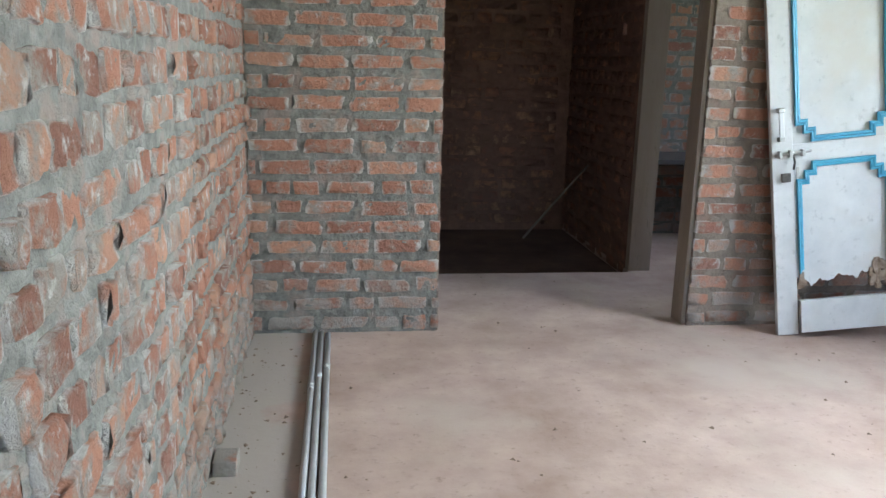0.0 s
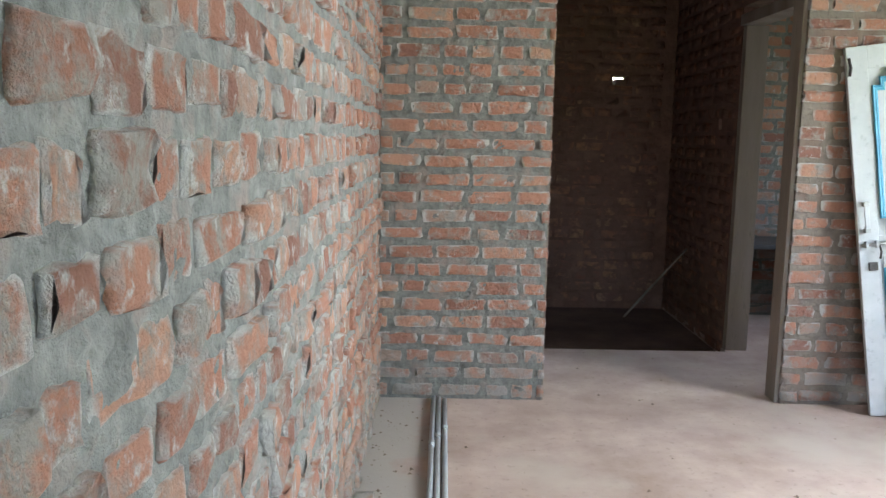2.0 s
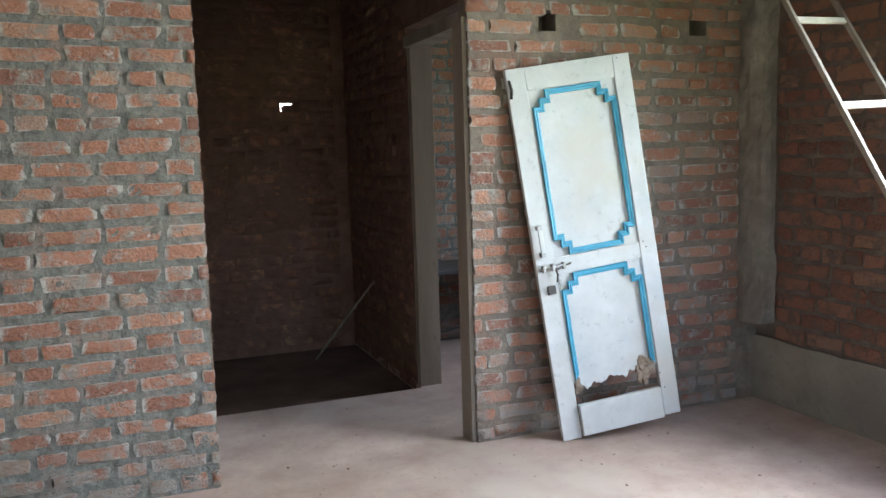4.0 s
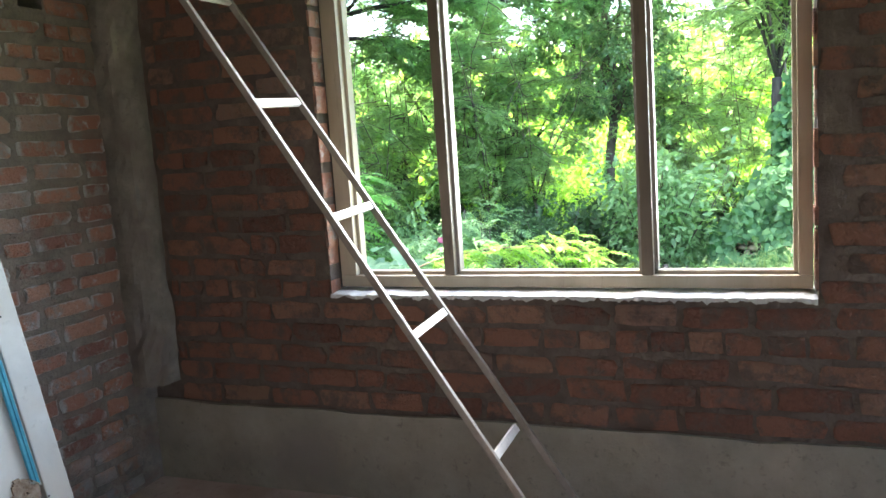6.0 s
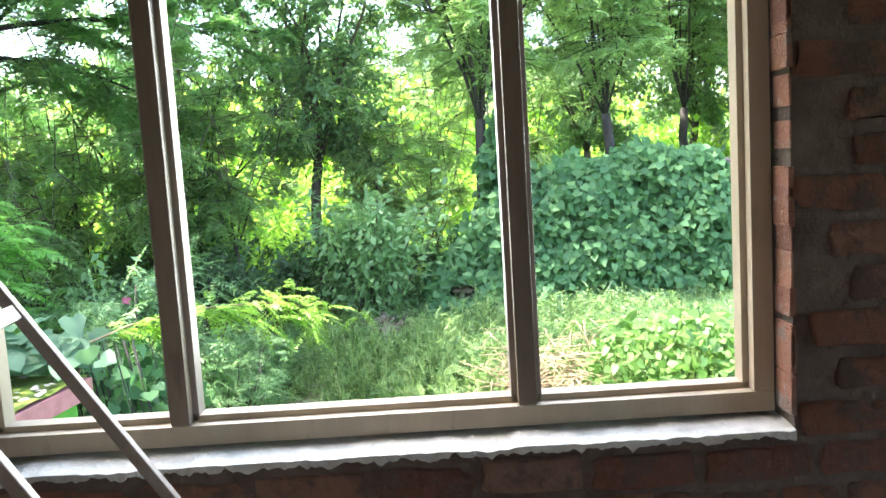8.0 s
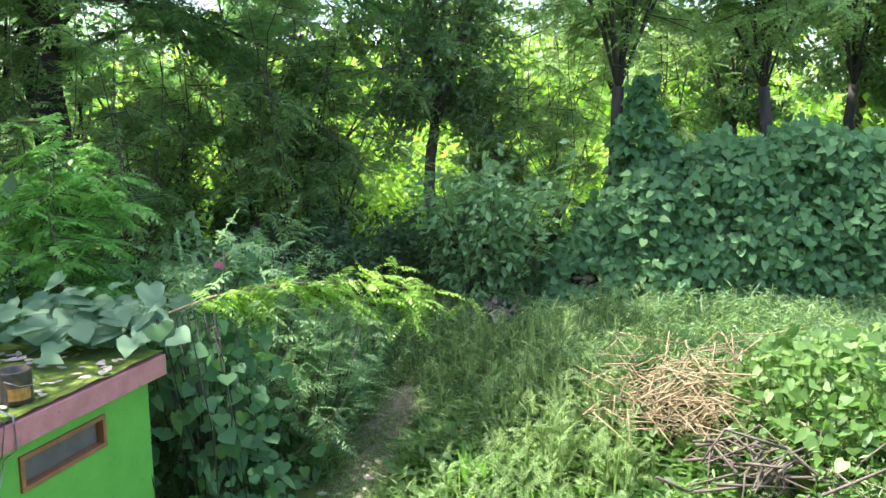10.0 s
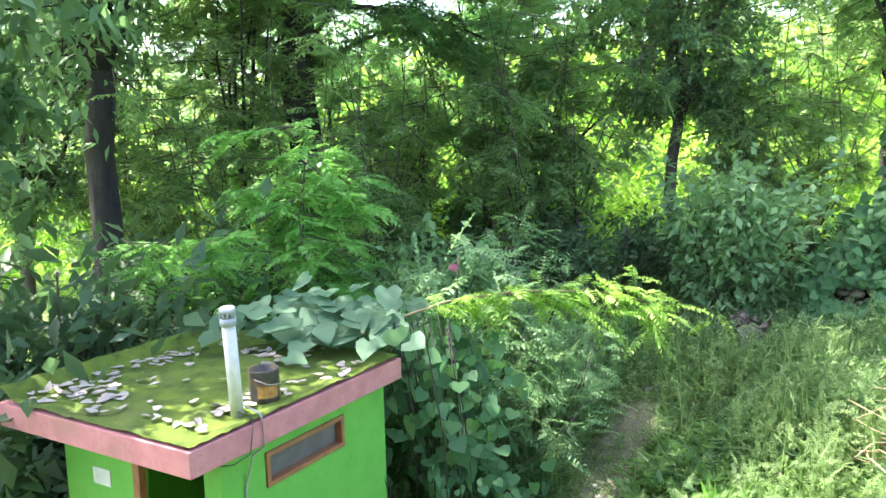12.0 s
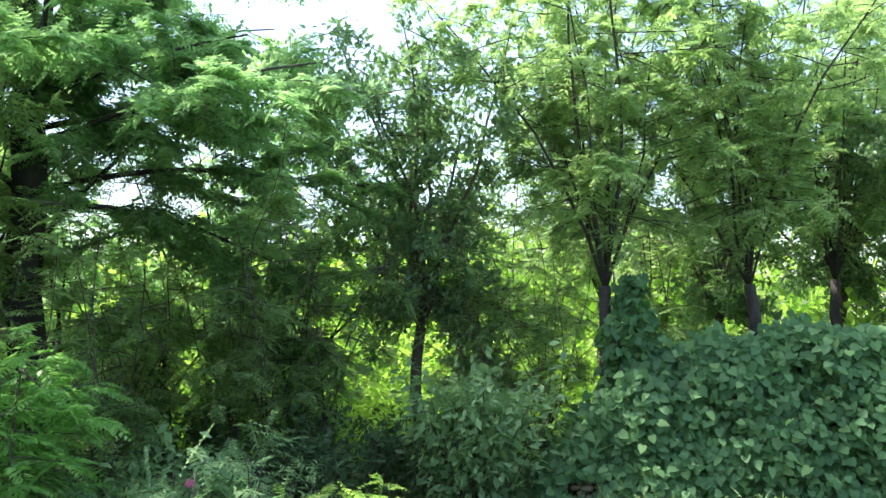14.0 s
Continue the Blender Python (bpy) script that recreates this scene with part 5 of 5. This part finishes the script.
way = np.stack([rs.uniform(-0.8, 0.2, n), rs.normal(0.2, 0.7, n), rs.uniform(-0.6, 0.1, n)], 1)
put("leaves", fast_mesh("leaves", *leaf_arrays(base, way, 0.15 * rs.uniform(0.7, 1.2, n), 0.14, "heart", up=(-0.8, 0, 0.6), tumble=0.35), M_LIME), climber)

# ---- distant hill ----
bm = bmesh.new()
bmesh.ops.create_grid(bm, x_segments=60, y_segments=24, size=1.0)
for v in bm.verts:
    x, y = v.co.x, v.co.y
    h = max(0.0, 1 - (y * 1.0) ** 2) * (44 + 10 * noise.noise((x * 3, 1, 0)) + 3 * noise.noise((x * 11, y * 4, 0)))
    v.co = Vector((300 + 70 * y, -420 + 280 * x, h * (1 - x ** 4) - 3))
# the haze of distance is mixed into the hill's pale bluish colour
tagged(part("backdrop", bm, mottled("haze_tinted_forest_hill", (0.20, 0.30, 0.27), (0.30, 0.40, 0.35), 0.06, 1.0, 0.4, 0.5), smooth=True), "wooded hill in the distance, colour tinted with haze", "hill", kind="structure")

# ---- the small green outhouse ----
M_GREENWALL = mottled("bright_green_paint", (0.12, 0.40, 0.055), (0.16, 0.47, 0.075), 3, 0.65, 25, 0.002, speck=(0.17, 0.48, 0.08))
M_PINK = mottled("faded_pink_paint", (0.47, 0.17, 0.18), (0.62, 0.27, 0.27), 5, 0.75, 25, 0.003, speck=(0.42, 0.19, 0.17))
M_MOSS = mottled("roof_moss", (0.045, 0.075, 0.012), (0.15, 0.21, 0.02), 5.0, 0.98, 45, 0.02, speck=(0.11, 0.14, 0.03))
M_WOODRED = mottled("red_brown_wood", (0.24, 0.10, 0.045), (0.38, 0.17, 0.08), 8, 0.6, 30, 0.002)
M_MESH = mottled("dusty_wire_mesh", (0.11, 0.10, 0.09), (0.17, 0.155, 0.14), 6, 0.8, 150, 0.004)
M_WHITEPVC = mottled("white_plastic_pipe", (0.62, 0.62, 0.60), (0.76, 0.76, 0.74), 7, 0.35, 30, 0.0005)
RX0, RX1, RY0, RY1, RZ = 7.11, 9.45, 6.147, 8.20, -0.40
SG = -2.75
shed = thing("outhouse", "small bright green outhouse with a mossy pink-edged flat roof", "shed")
SHED_TURN = Matrix.Translation((RX0, RY0, 0)) @ pose(0, 0, 0, 0, 0, -7.0) @ Matrix.Translation((-RX0, -RY0, 0))
shed.matrix_basis = SHED_TURN
WX0, WX1, WYF, WYB = 7.45, 9.33, 6.26, 7.84
part("front_wall", box((WX0, WYF, SG), (7.87, WYF + 0.12, RZ - 0.2)), M_GREENWALL, shed)
part("front_wall", box((8.76, WYF, SG), (WX1, WYF + 0.12, RZ - 0.2)), M_GREENWALL, shed)
part("front_wall", box((7.87, WYF, SG), (8.76, WYF + 0.12, -0.98)), M_GREENWALL, shed)
part("front_wall", box((7.87, WYF, -0.72), (8.76, WYF + 0.12, RZ - 0.2)), M_GREENWALL, shed)
part("side_wall", box((WX1 - 0.12, WYF + 0.12, SG), (WX1, WYB, RZ - 0.2)), M_GREENWALL, shed)
part("back_wall", box((WX0, WYB, SG), (WX1, WYB + 0.12, RZ - 0.2)), M_GREENWALL, shed)
part("side_wall", box((WX0, 7.15, SG), (WX0 + 0.12, WYB, RZ - 0.2)), M_GREENWALL, shed)
part("side_wall", box((WX0, WYF + 0.12, SG), (WX0 + 0.12, 6.42, RZ - 0.2)), M_GREENWALL, shed)
dfr = part("door_frame", box((WX0 - 0.015, 7.08, SG), (WX0 + 0.05, 7.15, RZ - 0.2), 0.004), M_WOODRED, shed)
bm = bmesh.new()
add_box(bm, (RX0, RY0, RZ - 0.20), (RX1, RY1, RZ - 0.02), 0.008)
part("roof_slab", bm, M_PINK, shed, "pink painted roof edge")
bm = bmesh.new()
bmesh.ops.create_grid(bm, x_segments=50, y_segments=46, size=0.5)
for v in bm.verts:
    u, w = v.co.x + 0.5, v.co.y + 0.5
    edge = min(u, 1 - u, w, 1 - w)
    rim = max(0.0, 1 - edge / 0.035) * 0.035 + (0.10 * max(0.0, 1 - (1 - w) / 0.08))
    v.co = Vector((RX0 + 0.012 + (RX1 - RX0 - 0.024) * u, RY0 + 0.012 + (RY1 - RY0 - 0.024) * w, RZ - 0.018 + 0.02 + rim + 0.02 * noise.noise((u * 9, w * 9, 1)) + 0.012 * noise.noise((u * 40, w * 40, 4)) - (0.03 if edge < 0.001 else 0)))
part("moss", bm, M_MOSS, shed, "thick green moss", True)
win = part("vent_window", box((7.88, WYF + 0.05, -0.965), (8.75, WYF + 0.06, -0.735)), M_MESH, shed, "dark meshed vent opening")
for lo, hi in (((7.87, WYF - 0.02, -0.98), (8.76, WYF + 0.05, -0.945)), ((7.87, WYF - 0.02, -0.755), (8.76, WYF + 0.05, -0.72)),
               ((7.872, WYF - 0.018, -0.944), (7.91, WYF + 0.05, -0.756)), ((8.72, WYF - 0.018, -0.944), (8.758, WYF + 0.05, -0.756))):
    part("frame", box(lo, hi, 0.003), M_WOODRED, win, "red-brown wooden frame")
part("notice_plate", box((WX0 - 0.008, 7.42, -1.06), (WX0, 7.62, -0.93), 0.001), M_WHITEPVC, shed, "small white notice plate")
cable = tube("cable", [(7.76, 6.36, -0.33), (7.74, 6.14, -0.37), (7.735, 6.125, -0.60), (7.70, 6.20, -0.66), (7.66, 6.245, -0.9), (7.68, 6.245, -1.5), (7.72, 6.245, -2.6)], 0.008, M_PVC, shed, 6, "grey cable")
tube("cable", [(7.68, 6.30, -0.36), (7.66, 6.135, -0.38), (7.60, 6.12, -0.60), (7.48, 6.16, -0.64), (7.3, 6.3, -0.63)], 0.005, M_DARKSTEEL, shed, 5, "thin black wire")
vent = thing("vent_pipe", "white plastic vent pipe with a grey slotted cowl on a roof", "pipe")
tube("pipe", [(7.735, 6.265, RZ - 0.03), (7.62, 6.20, 0.30)], [0.047, 0.046], M_WHITEPVC, vent, 18)
tube("collar", [(7.622, 6.201, 0.27), (7.616, 6.198, 0.32)], [0.055, 0.055], M_PVC, vent, 18, "grey plastic collar")
for k in range(10):
    a = 6.283 * k / 10
    o = Vector((0.044 * math.cos(a), 0.044 * math.sin(a), 0))
    tube("cowl_bar", [Vector((7.616, 6.198, 0.32)) + o, Vector((7.610, 6.195, 0.365)) + o], 0.010, M_PVC, vent, 5, "grey cowl bar")
tube("cowl_cap", [(7.611, 6.195, 0.362), (7.607, 6.193, 0.388)], [0.057, 0.052], M_PVC, vent, 18, "grey cowl cap")
tin = thing("paint_tin", "old dark paint tin with a rusty label and wire handle", "tin")
bm = bmesh.new()
rings = []
for z, rad in ((0.0, 0.084), (0.01, 0.088), (0.17, 0.087), (0.185, 0.092), (0.19, 0.088), (0.186, 0.080), (0.03, 0.078)):
    rings.append([bm.verts.new((8.06 + rad * math.cos(6.283 * k / 20), 6.27 + rad * math.sin(6.283 * k / 20), RZ + 0.005 + z)) for k in range(20)])
for a_, b_ in zip(rings, rings[1:]):
    for k in range(20):
        bm.faces.new((a_[k], a_[(k + 1) % 20], b_[(k + 1) % 20], b_[k]))
bm.faces.new(rings[0][::-1]), bm.faces.new(rings[-1])
part("can", bm, mottled("sooty_tin", (0.03, 0.028, 0.026), (0.10, 0.085, 0.07), 14, 0.5, 60, 0.002, speck=(0.20, 0.12, 0.05)), tin, smooth=True)
bm = bmesh.new()
rings = []
for z in (0.03, 0.10):
    rings.append([bm.verts.new((8.06 + 0.0895 * math.cos(a_), 6.27 + 0.0895 * math.sin(a_), RZ + 0.005 + z)) for a_ in [3.3 + 0.14 * k for k in range(11)]])
for k in range(10):
    bm.faces.new((rings[0][k], rings[0][k + 1], rings[1][k + 1], rings[1][k]))
part("label", bm, mottled("torn_orange_label", (0.30, 0.14, 0.03), (0.55, 0.30, 0.08), 30, 0.7, 70, 0.001), tin, "torn orange label")
tube("handle", [(8.155, 6.27, RZ + 0.15), (8.12, 6.18, RZ + 0.12), (8.06, 6.165, RZ + 0.11), (7.99, 6.19, RZ + 0.12), (7.965, 6.27, RZ + 0.15)], 0.003, M_STEEL, tin, 5)
tin.matrix_basis = Matrix.Translation((8.06, 6.27, RZ)) @ Matrix.Scale(1.25, 4) @ Matrix.Translation((-8.06, -6.27, -RZ))
# dead leaves on the roof
rs = np.random.RandomState(12)
M_DEAD = mottled("dead_leaves", (0.29, 0.245, 0.22), (0.47, 0.41, 0.38), 14, 0.85, 40, 0.002)
pts_ = []
for cx, cy, sx, sy, n in ((7.5, 7.75, 0.16, 0.25, 60), (8.2, 7.9, 0.5, 0.10, 60), (7.95, 6.45, 0.20, 0.10, 34), (8.9, 7.1, 0.2, 0.25, 40), (8.0, 7.1, 0.5, 0.4, 10), (8.8, 6.35, 0.3, 0.08, 16), (7.35, 6.9, 0.08, 0.3, 12)):
    pts_.append(np.stack([rs.normal(cx, sx, n), rs.normal(cy, sy, n)], 1))
xy = np.concatenate(pts_)
xy = xy[(xy[:, 0] > RX0 + 0.06) & (xy[:, 0] < RX1 - 0.1) & (xy[:, 1] > RY0 + 0.06) & (xy[:, 1] < RY1 - 0.12)]
base = np.concatenate([xy, np.full((len(xy), 1), RZ + 0.028)], 1)
way = np.concatenate([rs.normal(0, 1, (len(xy), 2)), rs.normal(0.05, 0.08, (len(xy), 1))], 1)
tc_, ts_ = math.cos(radians(-7)), math.sin(radians(-7))
base[:, :2] = (base[:, :2] - (RX0, RY0)) @ np.array([[tc_, ts_], [-ts_, tc_]]) + (RX0, RY0)
tagged(new("dead_leaves", fast_mesh("dead_leaves", *leaf_arrays(base, way, rs.uniform(0.04, 0.105, len(xy)), rs.uniform(0.035, 0.09, len(xy)), "heart", tumble=0.16), M_DEAD)), "curled grey-brown dead leaves on the mossy roof", "leaves", kind="stuff")

# ---- creeper over the outhouse's far corner, and the arching branch ----
creeper = thing("roof_creeper", "creeper with pale heart-shaped leaves spilling over the roof corner", "vine")
n = 120
base = np.stack([rs.normal(9.55, 0.38, n), rs.normal(6.75, 0.42, n), -0.27 + np.abs(rs.normal(0.10, 0.12, n))], 1)
way = np.stack([rs.uniform(-1, 0.1, n), rs.normal(-0.2, 0.5, n), rs.uniform(-0.3, 0.05, n)], 1)
put("leaves", fast_mesh("leaves", *leaf_arrays(base, way, 0.25 * rs.uniform(0.6, 1.15, n), 0.26 * rs.uniform(0.7, 1.1, n), "heart", up=(-0.35, -0.1, 1), tumble=0.12), M_PALE), creeper)
n = 560
f = rs.rand(n)
base = np.stack([np.maximum(9.75 + rs.normal(0.40, 0.42, n) + 0.3 * f, 9.66), 6.0 - 0.5 * f + rs.normal(0, 0.3, n), -0.25 - 2.1 * f], 1)
way = np.stack([rs.uniform(-0.9, 0.2, n), rs.uniform(-0.9, 0.3, n), rs.uniform(-1.0, -0.1, n)], 1)
put("hanging_leaves", fast_mesh("hanging_leaves", *leaf_arrays(base, way, 0.18 * rs.uniform(0.4, 1.2, n), 0.17 * rs.uniform(0.45, 1.15, n), "heart", up=(-0.6, -0.4, 0.8), tumble=0.5), M_VINE), creeper, "dark green hanging heart leaves")
lines = []
for k in range(26):
    a_ = Vector((9.9 + rs.normal(0, 0.3), 6.0 + rs.normal(0, 0.3), -0.2))
    lines.append(([a_, a_ + Vector((0.1, -0.1, -0.9)), a_ + Vector((rs.normal(0, 0.3), -0.3, -2.2))], [0.006, 0.006, 0.004]))
many_tubes("stem_tangle", lines, M_BARK_DARK, creeper, 4)["kind"] = "stuff"
arch = thing("arching_branch", "long arching branch with young feathery leaves", "branch")
ap = [Vector(p) for p in ((9.9, 6.35, -0.9), (10.1, 6.2, -0.24), (10.3, 5.8, -0.10), (10.6, 5.2, -0.02), (10.9, 4.55, -0.04), (11.2, 3.85, -0.20))]
tube("stem", ap, [0.016, 0.015, 0.013, 0.011, 0.008, 0.004], M_DRY, arch, 7)
base, way = [], []
for k in range(170):
    q = 1.6 + 3.38 * rs.rand() ** 0.6
    a_, b_ = ap[int(q)], ap[min(int(q) + 1, 5)]
    d = (b_ - a_).normalized()
    loose = 0.03 + 0.11 * max(0.0, q - 3.2)
    base.append(a_.lerp(b_, q % 1) + Vector((rs.normal(0, loose), rs.normal(0, loose), rs.normal(-0.03, loose * 0.8))))
    way.append(d * 0.5 + Vector((rs.normal(0, 0.6), rs.normal(0, 0.6), rs.uniform(-0.9, 0.55))))
put("leaves", fast_mesh("leaves", *frond_arrays(np.array([tuple(b) for b in base]), np.array([tuple(b) for b in way]), rs.uniform(0.2, 0.42, 170), 9, 0.24, 0.46, 0.4, 0.003), M_LIME), arch, "lime-green feathered leaves")

# ---- bricks of the walls, one by one ----
def brick_shape(seed):
    """A worn brick face in the unit square: rough outline, rounded edge, some depth behind it."""
    r = random.Random(seed)
    out = [(-0.5, 0.0), (-0.5, -0.42), (-0.46, -0.5), (-0.15, -0.5), (0.15, -0.5), (0.46, -0.5), (0.5, -0.42), (0.5, 0.0), (0.5, 0.42), (0.46, 0.5), (0.15, 0.5), (-0.15, 0.5), (-0.46, 0.5), (-0.5, 0.42)]
    out = [(x * r.uniform(0.93, 1.04), y * r.uniform(0.82, 1.06)) for x, y in out]
    for k in r.sample((2, 5, 9, 12), r.choice((0, 1, 1, 2))):       # broken corners
        bite = r.uniform(0.72, 0.9)
        for q in (k - 1, k, (k + 1) % len(out)):
            out[q] = (out[q][0] * (bite + 0.06), out[q][1] * bite)
    n = len(out)
    v = [(x, y, -1.0) for x, y in out]
    v += [(x * 0.985, y * 0.97, 0.15 + r.uniform(-0.1, 0.1)) for x, y in out]
    v += [(x * 0.955, y * 0.90, 0.85 + r.uniform(-0.4, 0.3)) for x, y in out]
    f = []
    for k in range(n):
        j = (k + 1) % n
        f += [(k, j, n + j, n + k), (n + k, n + j, 2 * n + j, 2 * n + k)]
    f.append(tuple(2 * n + k for k in range(n)))
    return v, f


SHAPES = [brick_shape(100 + k) for k in range(16)]
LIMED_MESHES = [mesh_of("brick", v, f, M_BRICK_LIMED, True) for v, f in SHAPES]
BACKLIT_MESHES = [mesh_of("brick", v, f, M_BRICK_BACKLIT, True) for v, f in SHAPES]
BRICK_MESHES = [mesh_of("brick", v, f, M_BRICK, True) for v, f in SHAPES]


def brick_layout(length, height, seed, style, holes=(), start_z=0.0):
    """Rows of bricks: (u, z, width, height). style: stretcher rows, or rough rows of headers and bats."""
    r = random.Random(seed)
    rows, z, k = [], start_z, 0
    while z + 0.05 < height:
        h = COURSE * (1 + r.uniform(-0.05, 0.05)) if style != "rough" else COURSE * r.uniform(0.92, 1.28)
        u = -r.uniform(0.0, 0.12) if k % 2 else -r.uniform(0.1, 0.2)
        header_row = r.random() < (0.75 if style == "rough" else 0.25)
        while u < length:
            if style == "rough":
                w = r.choice((0.065, 0.095, 0.115, 0.12, 0.125, 0.13, 0.225 if r.random() < 0.35 else 0.11))
            else:
                w = r.choice((0.112, 0.118, 0.22)) if header_row else r.choice((0.215, 0.222, 0.228, 0.23, 0.115))
            joint = r.uniform(0.008, 0.032) if style in ("rough", "worn") else r.uniform(0.008, 0.02)
            a, b = max(u, 0.002), min(u + w, length - 0.002)
            if b - a > 0.03:
                zc, uc = z + h / 2, (a + b) / 2
                if not any(h0 - 0.01 < uc < h1 + 0.01 and z0 < zc < z1 for h0, h1, z0, z1 in holes):
                    cut = [(h0, h1) for h0, h1, z0, z1 in holes if z0 < zc < z1]
                    for h0, h1 in cut:
                        if a < h0 < b:
                            b = h0 - 0.004
                        if a < h1 < b:
                            a = h1 + 0.004
                    rows.append(((a + b) / 2, zc + r.uniform(-0.004, 0.004), b - a, h - (r.uniform(0.010, 0.034) if style == "rough" else r.uniform(0.018, 0.034) if style == "worn" else r.uniform(0.009, 0.020)), r.random(), r.uniform(-1, 1)))
            u += w + joint
        z += h
        k += 1
    return rows


def lay(wall, origin, along, out, bricks, near, limit=300, limed=False, rest=None, pieces=None):
    """Lay bricks on a wall: those near the given place as pieces, the others joined."""
    origin, along, out = Vector(origin), Vector(along), Vector(out)
    up = Vector((0, 0, 1))
    if along.cross(up).dot(out) < 0:
        flip = -1
    else:
        flip = 1
    def key(b):
        return (origin + along * b[0] + up * b[1] - Vector(near)).length
    bricks = sorted(bricks, key=key)
    verts, faces = [], []
    for i, (u, z, w, h, rnd, tilt) in enumerate(bricks):
        deep = 0.009 + 0.021 * rnd * rnd if limed else 0.007 + 0.008 * rnd
        m = Matrix.Translation(origin + along * u + up * z) @ Matrix(((along.x * flip, up.x, out.x, 0), (along.y * flip, up.y, out.y, 0), (along.z * flip, up.z, out.z, 0), (0, 0, 0, 1)))
        m = m @ pose(0, 0, -G0, tilt * (2.0 if limed else 1.2), tilt * (1.5 if limed else 0.8), tilt * (2.6 if limed else 1.4)) @ Matrix.Diagonal((w, h, deep, 1))
        s = int(rnd * 997) % len(SHAPES)
        if i < limit:
            put("brick", (pieces or (LIMED_MESHES if limed else BRICK_MESHES))[s], wall, m=m)
        else:
            o = len(verts)
            verts += [m @ Vector(p) for p in SHAPES[s][0]]
            faces += [tuple(q + o for q in f) for f in SHAPES[s][1]]
    if verts:
        ob = put("bricks", mesh_of("bricks", verts, faces, rest or (M_BRICK_LIMED_REST if limed else M_BRICK_REST), True), wall)
        ob["kind"] = "stuff"


HOLES = [(2.095 - 1.712, 2.193 - 1.712, 2.02, 2.125), (2.995 - 1.712, 3.105 - 1.712, 2.025, 2.125)]
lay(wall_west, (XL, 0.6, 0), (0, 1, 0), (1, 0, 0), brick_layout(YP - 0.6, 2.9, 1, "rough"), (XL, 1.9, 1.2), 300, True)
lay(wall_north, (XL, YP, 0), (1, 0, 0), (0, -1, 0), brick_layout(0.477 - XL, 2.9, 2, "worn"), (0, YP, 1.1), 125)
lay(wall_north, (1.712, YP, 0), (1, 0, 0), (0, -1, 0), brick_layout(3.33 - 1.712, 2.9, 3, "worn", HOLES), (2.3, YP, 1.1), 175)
lay(wall_east, (XW, YS, 0.365), (0, 1, 0), (-1, 0, 0), brick_layout(4.30 - YS, 2.5, 5, "stretcher", [(WY0 - YS, WY1 - YS, WZ0 - 0.365 - 0.05, WZ1 - 0.365), (1.385 - YS, 1.47 - YS, 1.09, 1.215)]), (XW, 2.6, 0.6), rest=M_BRICK_BACKLIT_REST, pieces=BACKLIT_MESHES)
lay(wall_back, (XL, 7.05, 0), (1, 0, 0), (0, -1, 0), brick_layout(2.1, 2.9, 6, "stretcher", [(HB0 - 0.01 - XL, HB1 + 0.01 - XL, HZ0 - 0.02, HZ1 + 0.02), (1.62 - XL, 1.655 - XL, -0.02, 0.1)]), (1, 7, 1), 0, rest=M_BRICK_MUD_DIM)
lay(wall_inner, (1.80, 5.60, -0.05), (0, 1, 0), (-1, 0, 0), brick_layout(1.45, 2.9, 7, "stretcher", [(0.255, 0.325, 1.48, 1.58), (0.85, 0.915, 1.48, 1.58)]), (1.8, 6, 1), 0, rest=M_BRICK_MUD_DIM)
lay(wall_kitchen, (1.92, 6.65, 0), (1, 0, 0), (0, -1, 0), brick_layout(1.53, 2.9, 8, "stretcher"), (2.2, 6.65, 1.2), 120)
# putlog hole in the east wall: a flat plate coloured like the socket's shade
bm = box((XW + 0.004, 1.388, 1.46), (XW + 0.0085, 1.467, 1.575))
tagged(part("trim", bm, M_SOCKET_SHADE), "flat dark plate painted as the shade of a square scaffold hole", "hole", kind="structure")


# lumpy mortar between the bricks
def mortar_sheet(wall, origin, along, out, length, z0, z1, cell, rise, seed):
    rs = np.random.RandomState(seed)
    nu, nz = int(length / cell), int((z1 - z0) / cell)

    def lattice(k):
        g = rs.normal(0, 1, (nz // k + 3, nu // k + 3))
        a, b = np.arange(nz + 1) / k, np.arange(nu + 1) / k
        i, j = a.astype(int), b.astype(int)
        fa, fb = (a - i)[:, None], (b - j)[None]
        return (g[i][:, j] * (1 - fa) * (1 - fb) + g[i + 1][:, j] * fa * (1 - fb) + g[i][:, j + 1] * (1 - fa) * fb + g[i + 1][:, j + 1] * fa * fb)

    d = rise * (0.55 * lattice(5) + 0.5 * lattice(2) + 0.45 * rs.normal(0, 1, (nz + 1, nu + 1))) - 0.0042
    d = np.clip(d, -0.0055, 0.016)
    u, z = np.meshgrid(np.arange(nu + 1) * cell, z0 + np.arange(nz + 1) * cell)
    along, out, origin = np.array(along, float), np.array(out, float), np.array(origin, float)
    v = origin + u[..., None] * along + d[..., None] * out
    v[..., 2] += z
    i = (np.arange(nz)[:, None] * (nu + 1) + np.arange(nu)).ravel()
    me = fast_mesh("mortar", v.reshape(-1, 3), np.concatenate([np.stack([i, i + 1, i + nu + 2], 1), np.stack([i, i + nu + 2, i + nu + 1], 1)]), M_MORTAR)
    me.polygons.foreach_set("use_smooth", np.ones(len(me.polygons), dtype=bool))
    put("mortar", me, wall, "rough grey lumpy cement mortar")


mortar_sheet(wall_west, (XL, 0.9, 0), (0, 1, 0), (1, 0, 0), YP - 0.92, 0.0, 2.75, 0.0155, 0.0062, 71)
mortar_sheet(wall_north, (XL + 0.004, YP, 0), (1, 0, 0), (0, -1, 0), 0.855, 0.0, 2.75, 0.0135, 0.004, 72)
